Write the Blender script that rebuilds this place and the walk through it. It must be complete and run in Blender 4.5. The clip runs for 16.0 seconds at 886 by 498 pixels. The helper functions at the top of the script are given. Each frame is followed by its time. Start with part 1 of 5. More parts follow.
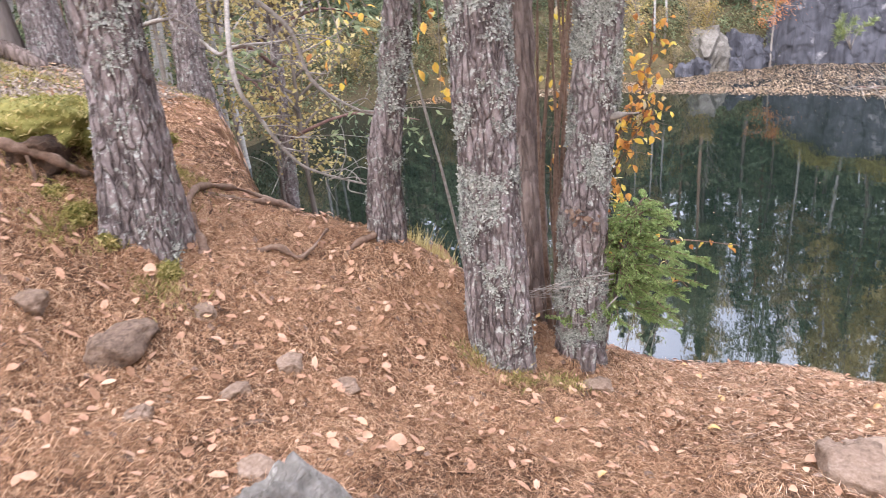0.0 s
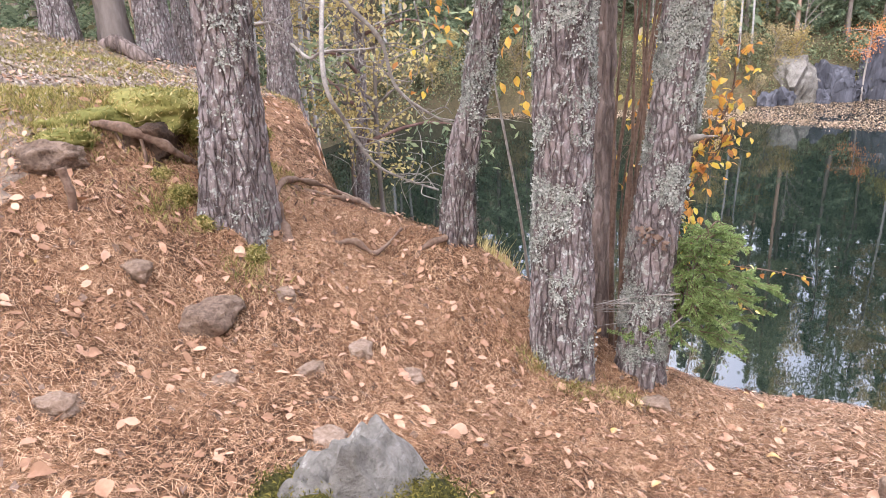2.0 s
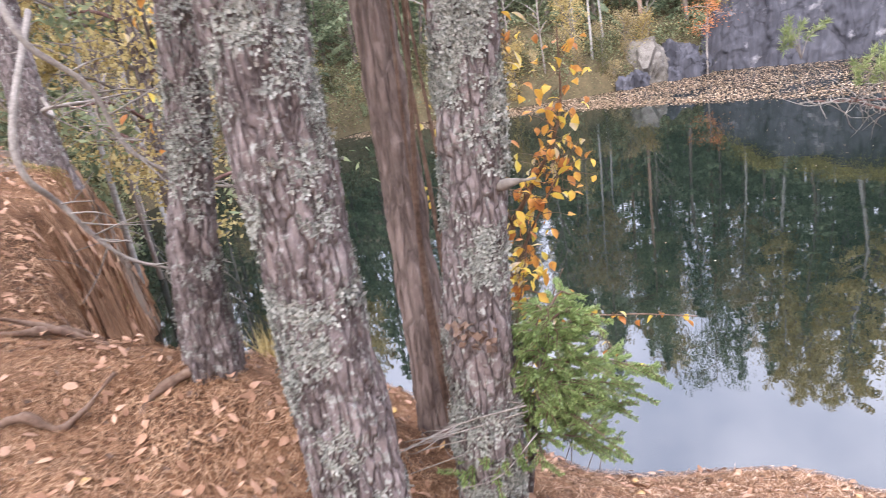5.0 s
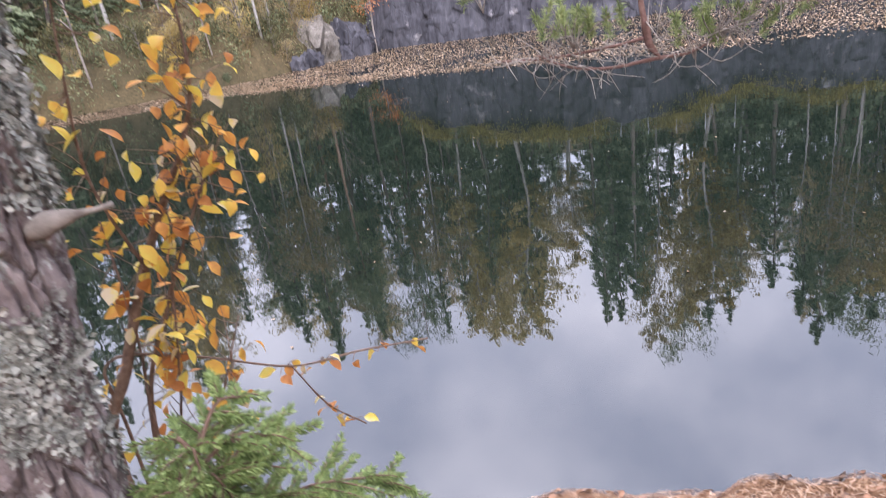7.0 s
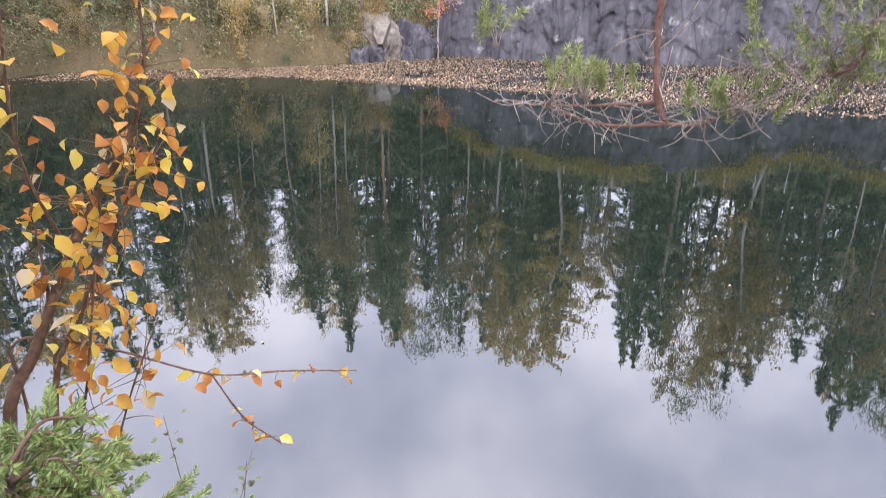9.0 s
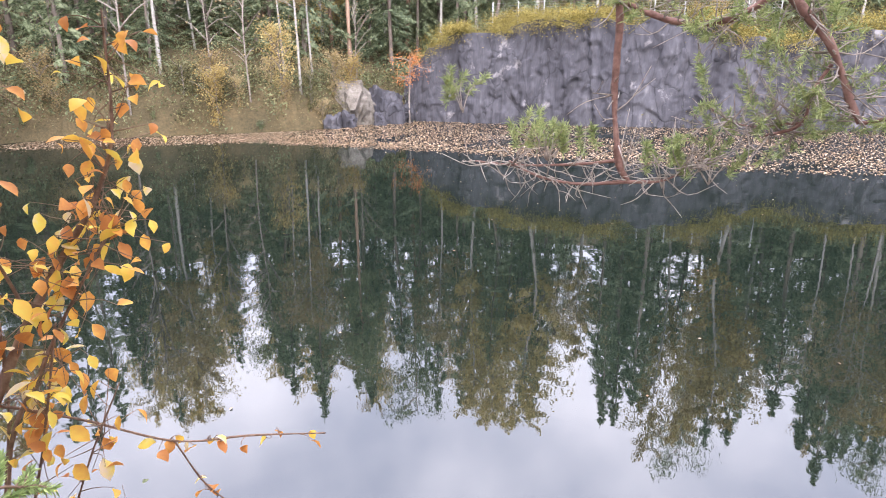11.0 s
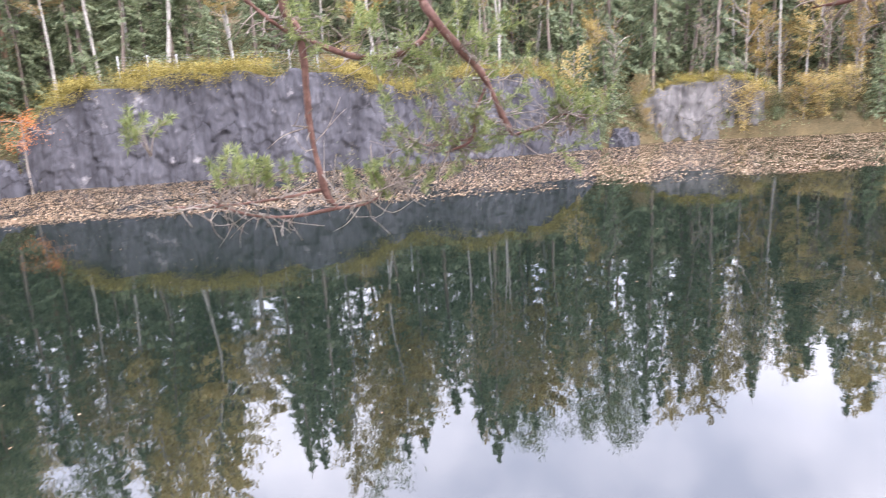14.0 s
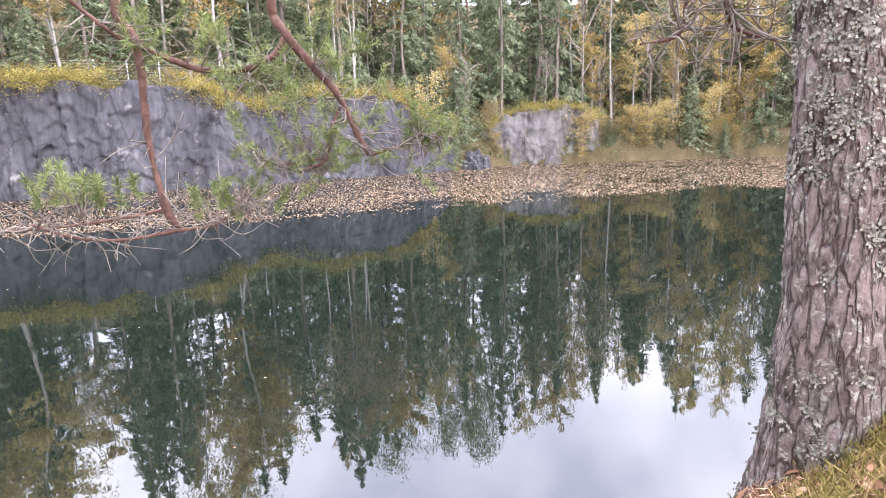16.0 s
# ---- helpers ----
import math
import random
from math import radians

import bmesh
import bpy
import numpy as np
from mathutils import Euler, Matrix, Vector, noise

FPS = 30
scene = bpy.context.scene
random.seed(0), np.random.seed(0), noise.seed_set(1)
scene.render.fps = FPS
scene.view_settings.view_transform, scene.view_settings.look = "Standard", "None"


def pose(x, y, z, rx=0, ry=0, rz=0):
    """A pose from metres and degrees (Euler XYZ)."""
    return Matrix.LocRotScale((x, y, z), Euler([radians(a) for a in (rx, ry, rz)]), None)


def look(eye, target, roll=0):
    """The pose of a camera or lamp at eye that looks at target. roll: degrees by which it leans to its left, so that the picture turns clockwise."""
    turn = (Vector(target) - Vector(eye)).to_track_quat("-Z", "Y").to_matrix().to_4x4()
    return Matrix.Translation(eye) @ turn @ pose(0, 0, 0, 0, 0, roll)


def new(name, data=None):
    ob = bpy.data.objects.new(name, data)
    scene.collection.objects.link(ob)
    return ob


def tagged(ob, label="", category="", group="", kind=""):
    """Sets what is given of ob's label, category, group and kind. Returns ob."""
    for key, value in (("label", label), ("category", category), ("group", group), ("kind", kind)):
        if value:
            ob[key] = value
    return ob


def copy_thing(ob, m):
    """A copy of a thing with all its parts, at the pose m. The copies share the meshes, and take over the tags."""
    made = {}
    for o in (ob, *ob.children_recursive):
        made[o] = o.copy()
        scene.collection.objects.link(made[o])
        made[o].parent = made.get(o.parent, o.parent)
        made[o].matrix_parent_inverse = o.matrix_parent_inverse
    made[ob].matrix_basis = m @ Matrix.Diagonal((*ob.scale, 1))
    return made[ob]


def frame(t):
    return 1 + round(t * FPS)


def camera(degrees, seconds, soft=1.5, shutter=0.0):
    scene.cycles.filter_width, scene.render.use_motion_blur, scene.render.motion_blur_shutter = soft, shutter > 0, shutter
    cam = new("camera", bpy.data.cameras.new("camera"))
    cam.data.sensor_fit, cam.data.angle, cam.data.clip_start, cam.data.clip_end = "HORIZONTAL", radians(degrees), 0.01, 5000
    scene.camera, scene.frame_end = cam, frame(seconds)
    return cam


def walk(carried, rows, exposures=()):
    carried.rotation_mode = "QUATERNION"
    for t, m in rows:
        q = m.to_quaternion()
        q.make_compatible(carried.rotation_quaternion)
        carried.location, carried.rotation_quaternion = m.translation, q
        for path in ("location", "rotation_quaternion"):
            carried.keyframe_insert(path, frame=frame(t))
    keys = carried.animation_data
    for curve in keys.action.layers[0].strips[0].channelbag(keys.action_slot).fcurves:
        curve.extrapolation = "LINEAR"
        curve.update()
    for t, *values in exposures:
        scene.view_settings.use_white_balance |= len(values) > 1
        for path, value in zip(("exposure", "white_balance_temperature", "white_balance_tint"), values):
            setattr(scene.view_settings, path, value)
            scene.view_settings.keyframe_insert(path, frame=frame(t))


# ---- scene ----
cam = camera(70.4, 16.0, soft=0.85, shutter=0.5)


PATH = [
    (0, (0.515, -0.224, 2.683), (0.206, 1.647, 2.047), -5.2),
    (0.5, (0.506, -0.335, 2.678), (0.134, 1.532, 2.063), -3.1),
    (1, (0.506, -0.35, 2.673), (0.089, 1.51, 2.07), -2.4),
    (1.5, (0.477, -0.369, 2.668), (0.006, 1.482, 2.076), -2.2),
    (2, (0.481, -0.364, 2.677), (-0.012, 1.485, 2.092), -2.3),
    (2.5, (0.494, -0.354, 2.683), (-0.005, 1.495, 2.107), -3.0),
    (3, (0.574, -0.31, 2.689), (0.088, 1.546, 2.125), -5.2),
    (3.2, (0.603, -0.274, 2.695), (0.138, 1.589, 2.134), -6.2),
    (5.3, (0.906, 1.057, 2.684), (0.804, 2.966, 2.096), -8.6),
    (5.5, (0.88, 1.113, 2.707), (0.951, 3.018, 2.105), -6.0),
    (6, (0.953, 1.652, 2.61), (1.501, 3.467, 1.971), -7.8),
    (6.1, (0.96, 1.677, 2.588), (1.534, 3.485, 1.954), -8.0),
    (6.5, (1.063, 1.901, 2.548), (1.715, 3.677, 1.898), -9.3),
    (7, (1.154, 2.018, 2.481), (1.838, 3.736, 1.719), -9.1),
    (7.5, (1.326, 2.004, 2.435), (2.008, 3.692, 1.608), -7.0),
    (8, (1.457, 1.987, 2.477), (2.115, 3.682, 1.644), -4.7),
    (8.5, (1.518, 1.989, 2.529), (2.107, 3.719, 1.717), -2.4),
    (9, (1.528, 1.975, 2.561), (2.123, 3.739, 1.831), 0.2),
    (9.2, (1.532, 1.962, 2.572), (2.137, 3.74, 1.885), 0.9),
    (11.3, (1.548, 1.936, 2.543), (2.275, 3.721, 2.009), -0.4),
    (11.5, (1.432, 1.953, 2.414), (2.283, 3.689, 1.9), 2.2),
    (12, (1.31, 2.07, 2.374), (2.367, 3.691, 1.868), 0.7),
    (12.5, (1.26, 2.073, 2.365), (2.495, 3.562, 1.854), -0.4),
    (13, (1.267, 2.082, 2.385), (2.635, 3.453, 1.888), -2.1),
    (13.5, (1.279, 2.094, 2.429), (2.719, 3.397, 1.95), -3.1),
    (14, (1.285, 2.101, 2.451), (2.812, 3.32, 2.026), -3.4),
    (14.5, (1.298, 2.1, 2.454), (2.957, 3.143, 2.053), -3.1),
    (15, (1.309, 2.119, 2.449), (3.043, 3.036, 2.057), -2.6),
    (15.5, (1.309, 2.104, 2.447), (3.067, 2.977, 2.063), -2.0),
    (16, (1.321, 2.119, 2.443), (3.095, 2.962, 2.062), -1.8),
]
walk(cam, [(t, look(eye, target, roll)) for t, eye, target, roll in PATH], exposures=[(0.0, 1.32, 6300, 16), (3.2, 1.38, 6300, 16), (5.5, 1.38, 6300, 19), (6.5, 1.3, 6300, 20), (7.0, 1.02, 6300, 21), (7.5, 0.85, 6250, 21), (8.1, 0.92, 6300, 21), (8.6, 1.06, 6400, 21), (9.0, 1.2, 6450, 20), (11.3, 1.45, 6550, 19), (12.5, 1.45, 6550, 19), (14.5, 1.58, 6500, 19), (16.0, 1.58, 6500, 19)])

# ---------------------------------------------------------------- world and light
world = bpy.data.worlds.new("overcast_sky")
scene.world = world
world.use_nodes = True
wn = world.node_tree.nodes
wl = world.node_tree.links
wn.clear()
SUN_EL, SUN_ROT = radians(32), radians(200)
sky = wn.new("ShaderNodeTexSky")
sky.sky_type, sky.sun_disc, sky.sun_elevation, sky.sun_rotation = "NISHITA", False, SUN_EL, SUN_ROT
coord = wn.new("ShaderNodeTexCoord")
cloud = wn.new("ShaderNodeTexNoise")
cloud.inputs["Scale"].default_value, cloud.inputs["Detail"].default_value = 3.4, 5.0
cloud_ramp = wn.new("ShaderNodeValToRGB")
cloud_ramp.color_ramp.elements[0].position, cloud_ramp.color_ramp.elements[0].color = 0.36, (0.90, 0.96, 1.15, 1)
cloud_ramp.color_ramp.elements[1].position, cloud_ramp.color_ramp.elements[1].color = 0.64, (1.68, 1.68, 1.79, 1)
sky_dim = wn.new("ShaderNodeVectorMath")
sky_dim.operation = "SCALE"
sky_dim.inputs["Scale"].default_value = 0.1
cover = wn.new("ShaderNodeMix")
cover.data_type = "RGBA"
cover.inputs["Factor"].default_value = 0.88
backdrop = wn.new("ShaderNodeBackground")
backdrop.inputs["Strength"].default_value = 1.55
out = wn.new("ShaderNodeOutputWorld")
wl.new(coord.outputs["Generated"], cloud.inputs["Vector"])
wl.new(cloud.outputs["Fac"], cloud_ramp.inputs["Fac"])
wl.new(sky.outputs["Color"], sky_dim.inputs[0])
wl.new(sky_dim.outputs["Vector"], cover.inputs["A"])
wl.new(cloud_ramp.outputs["Color"], cover.inputs["B"])
wl.new(cover.outputs["Result"], backdrop.inputs["Color"])
wl.new(backdrop.outputs["Background"], out.inputs["Surface"])

sun_data = bpy.data.lights.new("sun", "SUN")
sun_data.energy, sun_data.angle, sun_data.color = 1.5, radians(25), (1.0, 0.96, 0.9)
sun = new("sun", sun_data)
sun.rotation_euler = (radians(90) - SUN_EL, 0, radians(180) - SUN_ROT)

# ---------------------------------------------------------------- helpers of this place
rng = np.random.default_rng(7)


def sstep(a, b, v):
    q = np.clip((v - a) / (b - a), 0, 1)
    return q * q * (3 - 2 * q)


def hashed(i, j, k, s=0):
    n = (i * 374761393 + j * 668265263 + k * 2147483647 + s * 144665) & 0xFFFFFFFF
    n = ((n ^ (n >> 13)) * 1274126177) & 0xFFFFFFFF
    return ((n ^ (n >> 16)) & 0xFFFF) / 65535.0


def vnoise(p, scale=1.0, s=0):
    """Smooth value noise, -1 to 1, for an (n, 3) array."""
    q = np.asarray(p, float) * scale
    f = np.floor(q)
    i = f.astype(np.int64)
    f = q - f
    f = f * f * (3 - 2 * f)
    total = np.zeros(len(q))
    for a in (0, 1):
        for b in (0, 1):
            for c in (0, 1):
                w = (f[:, 0] if a else 1 - f[:, 0]) * (f[:, 1] if b else 1 - f[:, 1]) * (f[:, 2] if c else 1 - f[:, 2])
                total += w * hashed(i[:, 0] + a, i[:, 1] + b, i[:, 2] + c, s)
    return total * 2 - 1


def fbm(p, scale=1.0, octaves=4, s=0):
    total, amp = 0.0, 1.0
    for o in range(octaves):
        total = total + amp * vnoise(p, scale * 2 ** o, s + o)
        amp *= 0.5
    return total


def worley(p, scale=1.0, s=0):
    """Distance to the nearest cell centre, gap to the second, and a random number of the cell."""
    q = np.asarray(p, float) * scale
    base = np.floor(q).astype(np.int64)
    d1 = np.full(len(q), 9.0)
    d2 = np.full(len(q), 9.0)
    cell = np.zeros(len(q))
    for a in (-1, 0, 1):
        for b in (-1, 0, 1):
            for c in (-1, 0, 1):
                i, j, k = base[:, 0] + a, base[:, 1] + b, base[:, 2] + c
                px = np.stack([i + hashed(i, j, k, s), j + hashed(i, j, k, s + 1), k + hashed(i, j, k, s + 2)], 1)
                d = np.linalg.norm(q - px, axis=1)
                near = d < d1
                d2 = np.where(near, d1, np.minimum(d2, d))
                cell = np.where(near, hashed(i, j, k, s + 3), cell)
                d1 = np.where(near, d, d1)
    return d1, d2 - d1, cell


def mesh_from(name, verts, faces, smooth=True):
    """verts (n, 3) and faces (m, 3 or 4), as arrays."""
    me = bpy.data.meshes.new(name)
    verts, faces = np.asarray(verts, np.float32), np.asarray(faces, np.int32)
    k = faces.shape[1]
    me.vertices.add(len(verts))
    me.vertices.foreach_set("co", verts.ravel())
    me.loops.add(faces.size)
    me.loops.foreach_set("vertex_index", faces.ravel())
    me.polygons.add(len(faces))
    me.polygons.foreach_set("loop_start", np.arange(0, faces.size, k, dtype=np.int32))
    me.update(calc_edges=True)
    if smooth:
        me.polygons.foreach_set("use_smooth", np.ones(len(faces), bool))
    return me


def joined(pieces):
    """Joins (verts, faces) pairs into one."""
    vs, fs, n = [], [], 0
    for v, f in pieces:
        vs.append(np.asarray(v, float))
        fs.append(np.asarray(f, int) + n)
        n += len(v)
    return np.concatenate(vs), np.concatenate(fs)


def thing(name, data, material, label="", category="", kind="", group=""):
    if material is not None and data is not None:
        data.materials.append(material)
    return tagged(new(name, data), label, category, group, kind)


def part(name, data, material, parent, label="", kind=""):
    if material is not None and len(data.materials) == 0:
        data.materials.append(material)
    ob = new(name, data)
    ob.parent = parent
    return tagged(ob, label, kind=kind)


def spline(points, n):
    """A smooth line through points, n places along it."""
    p = np.asarray(points, float)
    p = np.concatenate([[2 * p[0] - p[1]], p, [2 * p[-1] - p[-2]]])
    res = []
    for u in np.linspace(0, len(p) - 3 - 1e-6, n):
        i = int(u)
        f = u - i
        a, b, c, d = p[i:i + 4]
        res.append(0.5 * (2 * b + (c - a) * f + (2 * a - 5 * b + 4 * c - d) * f * f + (3 * b - a - 3 * c + d) * f ** 3))
    return np.array(res)


def tube(points, r0, r1, seg=8, n=None, rough=0.0, power=1.0, seed=0):
    """Vertices and quads of a tapered tube along a line, its ends closed by narrowing."""
    p = spline(points, n) if n else np.asarray(points, float)
    m = len(p)
    t = np.gradient(p, axis=0)
    t /= np.linalg.norm(t, axis=1)[:, None] + 1e-9
    ref = np.array([0.31, 0.87, 0.2]) if abs(t[0][2]) > 0.7 else np.array([0.1, 0.2, 1.0])
    a = np.cross(t, ref)
    a /= np.linalg.norm(a, axis=1)[:, None] + 1e-9
    b = np.cross(t, a)
    r = r0 + (r1 - r0) * np.linspace(0, 1, m) ** power
    ang = np.linspace(0, 2 * np.pi, seg, endpoint=False)
    ring = a[:, None, :] * np.cos(ang)[None, :, None] + b[:, None, :] * np.sin(ang)[None, :, None]
    v = p[:, None, :] + ring * r[:, None, None]
    if rough:
        v = v + ring * (fbm(v.reshape(-1, 3), 6.0 / max(r0, 0.02) * 0.05, 3, seed).reshape(m, seg, 1) * rough)
    v = v.reshape(-1, 3)
    i = np.arange(m - 1)[:, None] * seg
    j = np.arange(seg)[None, :]
    f = np.stack([i + j, i + (j + 1) % seg, i + seg + (j + 1) % seg, i + seg + j], -1).reshape(-1, 4)
    v = np.concatenate([v, p[:1], p[-1:]])
    jj = np.arange(seg)
    caps = np.concatenate([np.stack([(jj + 1) % seg, jj, np.full(seg, m * seg), np.full(seg, m * seg)], 1),
                           np.stack([(m - 1) * seg + jj, (m - 1) * seg + (jj + 1) % seg, np.full(seg, m * seg + 1), np.full(seg, m * seg + 1)], 1)])
    return v, np.concatenate([f, caps[:, [0, 1, 2, 3]]])


def fix_caps(v, f):
    """Quads with a doubled corner become triangles: all faces as triangles."""
    f = np.asarray(f)
    tri = np.concatenate([f[:, [0, 1, 2]], f[:, [0, 2, 3]]])
    keep = (tri[:, 0] != tri[:, 1]) & (tri[:, 1] != tri[:, 2]) & (tri[:, 0] != tri[:, 2])
    return v, tri[keep]


def tube_mesh(name, tubes):
    return mesh_from(name, *fix_caps(*joined(tubes)))


def units(n, r=rng):
    d = r.normal(size=(n, 3))
    return d / np.linalg.norm(d, axis=1)[:, None]


def blades(c, u, v):
    """Small diamond leaves, slightly folded, at centres c, half axes u and v."""
    n = len(c)
    fold = np.cross(u, v)
    fold = fold / (np.linalg.norm(fold, axis=1)[:, None] + 1e-9) * np.linalg.norm(v, axis=1)[:, None] * 0.35
    vs = np.stack([c - u, c + v * 1.0 + fold - u * 0.1, c + u, c - v + fold - u * 0.1], 1).reshape(-1, 3)
    i = np.arange(n)[:, None] * 4
    return vs, np.concatenate([i + np.array([[0, 1, 2]]), i + np.array([[0, 2, 3]])])


def ovals(c, u, v):
    """Small rounded leaves, cupped along the middle."""
    n = len(c)
    up = np.cross(u, v)
    up = up / (np.linalg.norm(up, axis=1)[:, None] + 1e-9) * np.linalg.norm(v, axis=1)[:, None] * 0.3
    vs = np.stack([c - u, c - u * 0.45 + v * 0.85 + up, c + u * 0.3 + v * 0.9 + up, c + u, c + u * 0.3 - v * 0.9 + up, c - u * 0.45 - v * 0.85 + up], 1).reshape(-1, 3)
    i = np.arange(n)[:, None] * 6
    return vs, np.concatenate([i + np.array([q]) for q in ([0, 1, 5], [1, 2, 4], [1, 4, 5], [2, 3, 4])])


def random_leaves(c, size, r=rng, flat=0.0, slim=0.6):
    n = len(c)
    d = units(n, r)
    d[:, 2] *= 1 - flat
    d /= np.linalg.norm(d, axis=1)[:, None]
    w = np.cross(d, units(n, r))
    w /= np.linalg.norm(w, axis=1)[:, None] + 1e-9
    s = (size * r.uniform(0.6, 1.35, n))[:, None]
    return blades(c, d * s, w * s * slim)


# ---------------------------------------------------------------- materials
def nodes_of(name):
    m = bpy.data.materials.new(name)
    m.use_nodes = True
    return m, m.node_tree.nodes, m.node_tree.links, m.node_tree.nodes["Principled BSDF"]


def surface(name, stops, fine=40.0, coarse=2.5, rough=0.85, bump=0.4, depth=0.01, stretch=(1, 1, 1), island=0.0, thin=0.0, spots=None, spec=0.3, per_object=0.0, furrow=None):
    """A rough natural surface: colour from two scales of noise, relief, and a shift of tone for each island of the mesh
    or each object. furrow darkens crease lines in the colour and lowers them in the relief.
    """
    m, nn, ll, bsdf = nodes_of(name)
    tc = nn.new("ShaderNodeTexCoord")
    mp = nn.new("ShaderNodeMapping")
    mp.inputs["Scale"].default_value = stretch
    ll.new(tc.outputs["Object"], mp.inputs["Vector"])
    n1, n2 = nn.new("ShaderNodeTexNoise"), nn.new("ShaderNodeTexNoise")
    n1.inputs["Scale"].default_value, n1.inputs["Detail"].default_value, n1.inputs["Roughness"].default_value = fine, 5.0, 0.65
    n2.inputs["Scale"].default_value, n2.inputs["Detail"].default_value = coarse, 4.0
    ll.new(mp.outputs["Vector"], n1.inputs["Vector"])
    ll.new(mp.outputs["Vector"], n2.inputs["Vector"])
    mix = nn.new("ShaderNodeMath")
    mix.operation = "MULTIPLY_ADD"
    mix.inputs[1].default_value = 0.55
    half = nn.new("ShaderNodeMath")
    half.operation = "MULTIPLY"
    half.inputs[1].default_value = 0.45
    ll.new(n2.outputs["Fac"], half.inputs[0])
    ll.new(n1.outputs["Fac"], mix.inputs[0])
    ll.new(half.outputs[0], mix.inputs[2])
    value = mix.outputs[0]
    for amount, source in ((island, "ShaderNodeNewGeometry"), (per_object, "ShaderNodeObjectInfo")):
        if amount:
            g = nn.new(source)
            sh = nn.new("ShaderNodeMath")
            sh.operation = "MULTIPLY_ADD"
            sh.inputs[1].default_value = amount
            ce = nn.new("ShaderNodeMath")
            ce.operation = "SUBTRACT"
            ce.inputs[1].default_value = amount / 2
            ll.new(g.outputs["Random Per Island" if source.endswith("Geometry") else "Random"], sh.inputs[0])
            ll.new(value, sh.inputs[2])
            ll.new(sh.outputs[0], ce.inputs[0])
            value = ce.outputs[0]
    ramp = nn.new("ShaderNodeValToRGB")
    el = ramp.color_ramp.elements
    while len(el) < len(stops):
        el.new(0.5)
    for e, (pos, col) in zip(el, stops):
        e.position, e.color = pos, (*col, 1)
    ll.new(value, ramp.inputs["Fac"])
    colour = ramp.outputs["Color"]
    if spots:
        scale, low, high, col = spots
        ns = nn.new("ShaderNodeTexNoise")
        ns.inputs["Scale"].default_value, ns.inputs["Detail"].default_value, ns.inputs["Roughness"].default_value = scale, 6.0, 0.7
        ll.new(tc.outputs["Object"], ns.inputs["Vector"])
        cut = nn.new("ShaderNodeMapRange")
        cut.inputs["From Min"].default_value, cut.inputs["From Max"].default_value = low, high
        ll.new(ns.outputs["Fac"], cut.inputs["Value"])
        mc = nn.new("ShaderNodeMix")
        mc.data_type = "RGBA"
        mc.inputs["B"].default_value = (*col, 1)
        ll.new(cut.outputs["Result"], mc.inputs["Factor"])
        ll.new(colour, mc.inputs["A"])
        colour = mc.outputs["Result"]
    relief = n1.outputs["Fac"]
    # crease lines get a darker colour besides the lowered relief
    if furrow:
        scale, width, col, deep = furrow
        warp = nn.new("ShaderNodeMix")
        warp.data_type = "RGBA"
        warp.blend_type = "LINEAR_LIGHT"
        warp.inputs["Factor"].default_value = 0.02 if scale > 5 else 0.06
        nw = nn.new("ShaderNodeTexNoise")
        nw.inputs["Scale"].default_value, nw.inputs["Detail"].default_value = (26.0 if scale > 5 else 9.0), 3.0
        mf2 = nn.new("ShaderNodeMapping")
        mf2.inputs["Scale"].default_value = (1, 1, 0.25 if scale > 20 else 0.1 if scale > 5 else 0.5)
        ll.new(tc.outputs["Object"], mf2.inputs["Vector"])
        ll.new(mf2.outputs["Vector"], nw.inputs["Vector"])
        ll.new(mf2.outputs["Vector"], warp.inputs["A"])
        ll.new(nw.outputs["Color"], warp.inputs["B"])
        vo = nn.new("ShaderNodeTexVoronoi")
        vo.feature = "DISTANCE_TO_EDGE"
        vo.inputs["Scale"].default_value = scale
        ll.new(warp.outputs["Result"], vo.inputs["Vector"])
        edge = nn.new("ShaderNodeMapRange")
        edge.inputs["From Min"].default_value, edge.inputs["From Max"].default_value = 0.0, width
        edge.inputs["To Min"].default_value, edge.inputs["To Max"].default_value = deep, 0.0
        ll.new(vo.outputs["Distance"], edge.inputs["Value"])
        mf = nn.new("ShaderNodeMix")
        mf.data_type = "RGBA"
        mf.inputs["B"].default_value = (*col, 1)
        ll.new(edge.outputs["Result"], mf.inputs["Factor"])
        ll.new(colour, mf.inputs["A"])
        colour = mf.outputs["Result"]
        dif = nn.new("ShaderNodeMath")
        dif.operation = "SUBTRACT"
        ll.new(n1.outputs["Fac"], dif.inputs[0])
        ll.new(edge.outputs["Result"], dif.inputs[1])
        relief = dif.outputs[0]
    ll.new(colour, bsdf.inputs["Base Color"])
    bsdf.inputs["Roughness"].default_value = rough
    bsdf.inputs["Specular IOR Level"].default_value = spec
    if bump:
        b = nn.new("ShaderNodeBump")
        b.inputs["Strength"].default_value, b.inputs["Distance"].default_value = bump, depth
        ll.new(relief, b.inputs["Height"])
        ll.new(b.outputs["Normal"], bsdf.inputs["Normal"])
    if thin:
        tr = nn.new("ShaderNodeBsdfTranslucent")
        ll.new(colour, tr.inputs["Color"])
        ms = nn.new("ShaderNodeMixShader")
        ms.inputs["Fac"].default_value = thin
        ll.new(bsdf.outputs["BSDF"], ms.inputs[1])
        ll.new(tr.outputs["BSDF"], ms.inputs[2])
        ll.new(ms.outputs["Shader"], nn["Material Output"].inputs["Surface"])
    return m


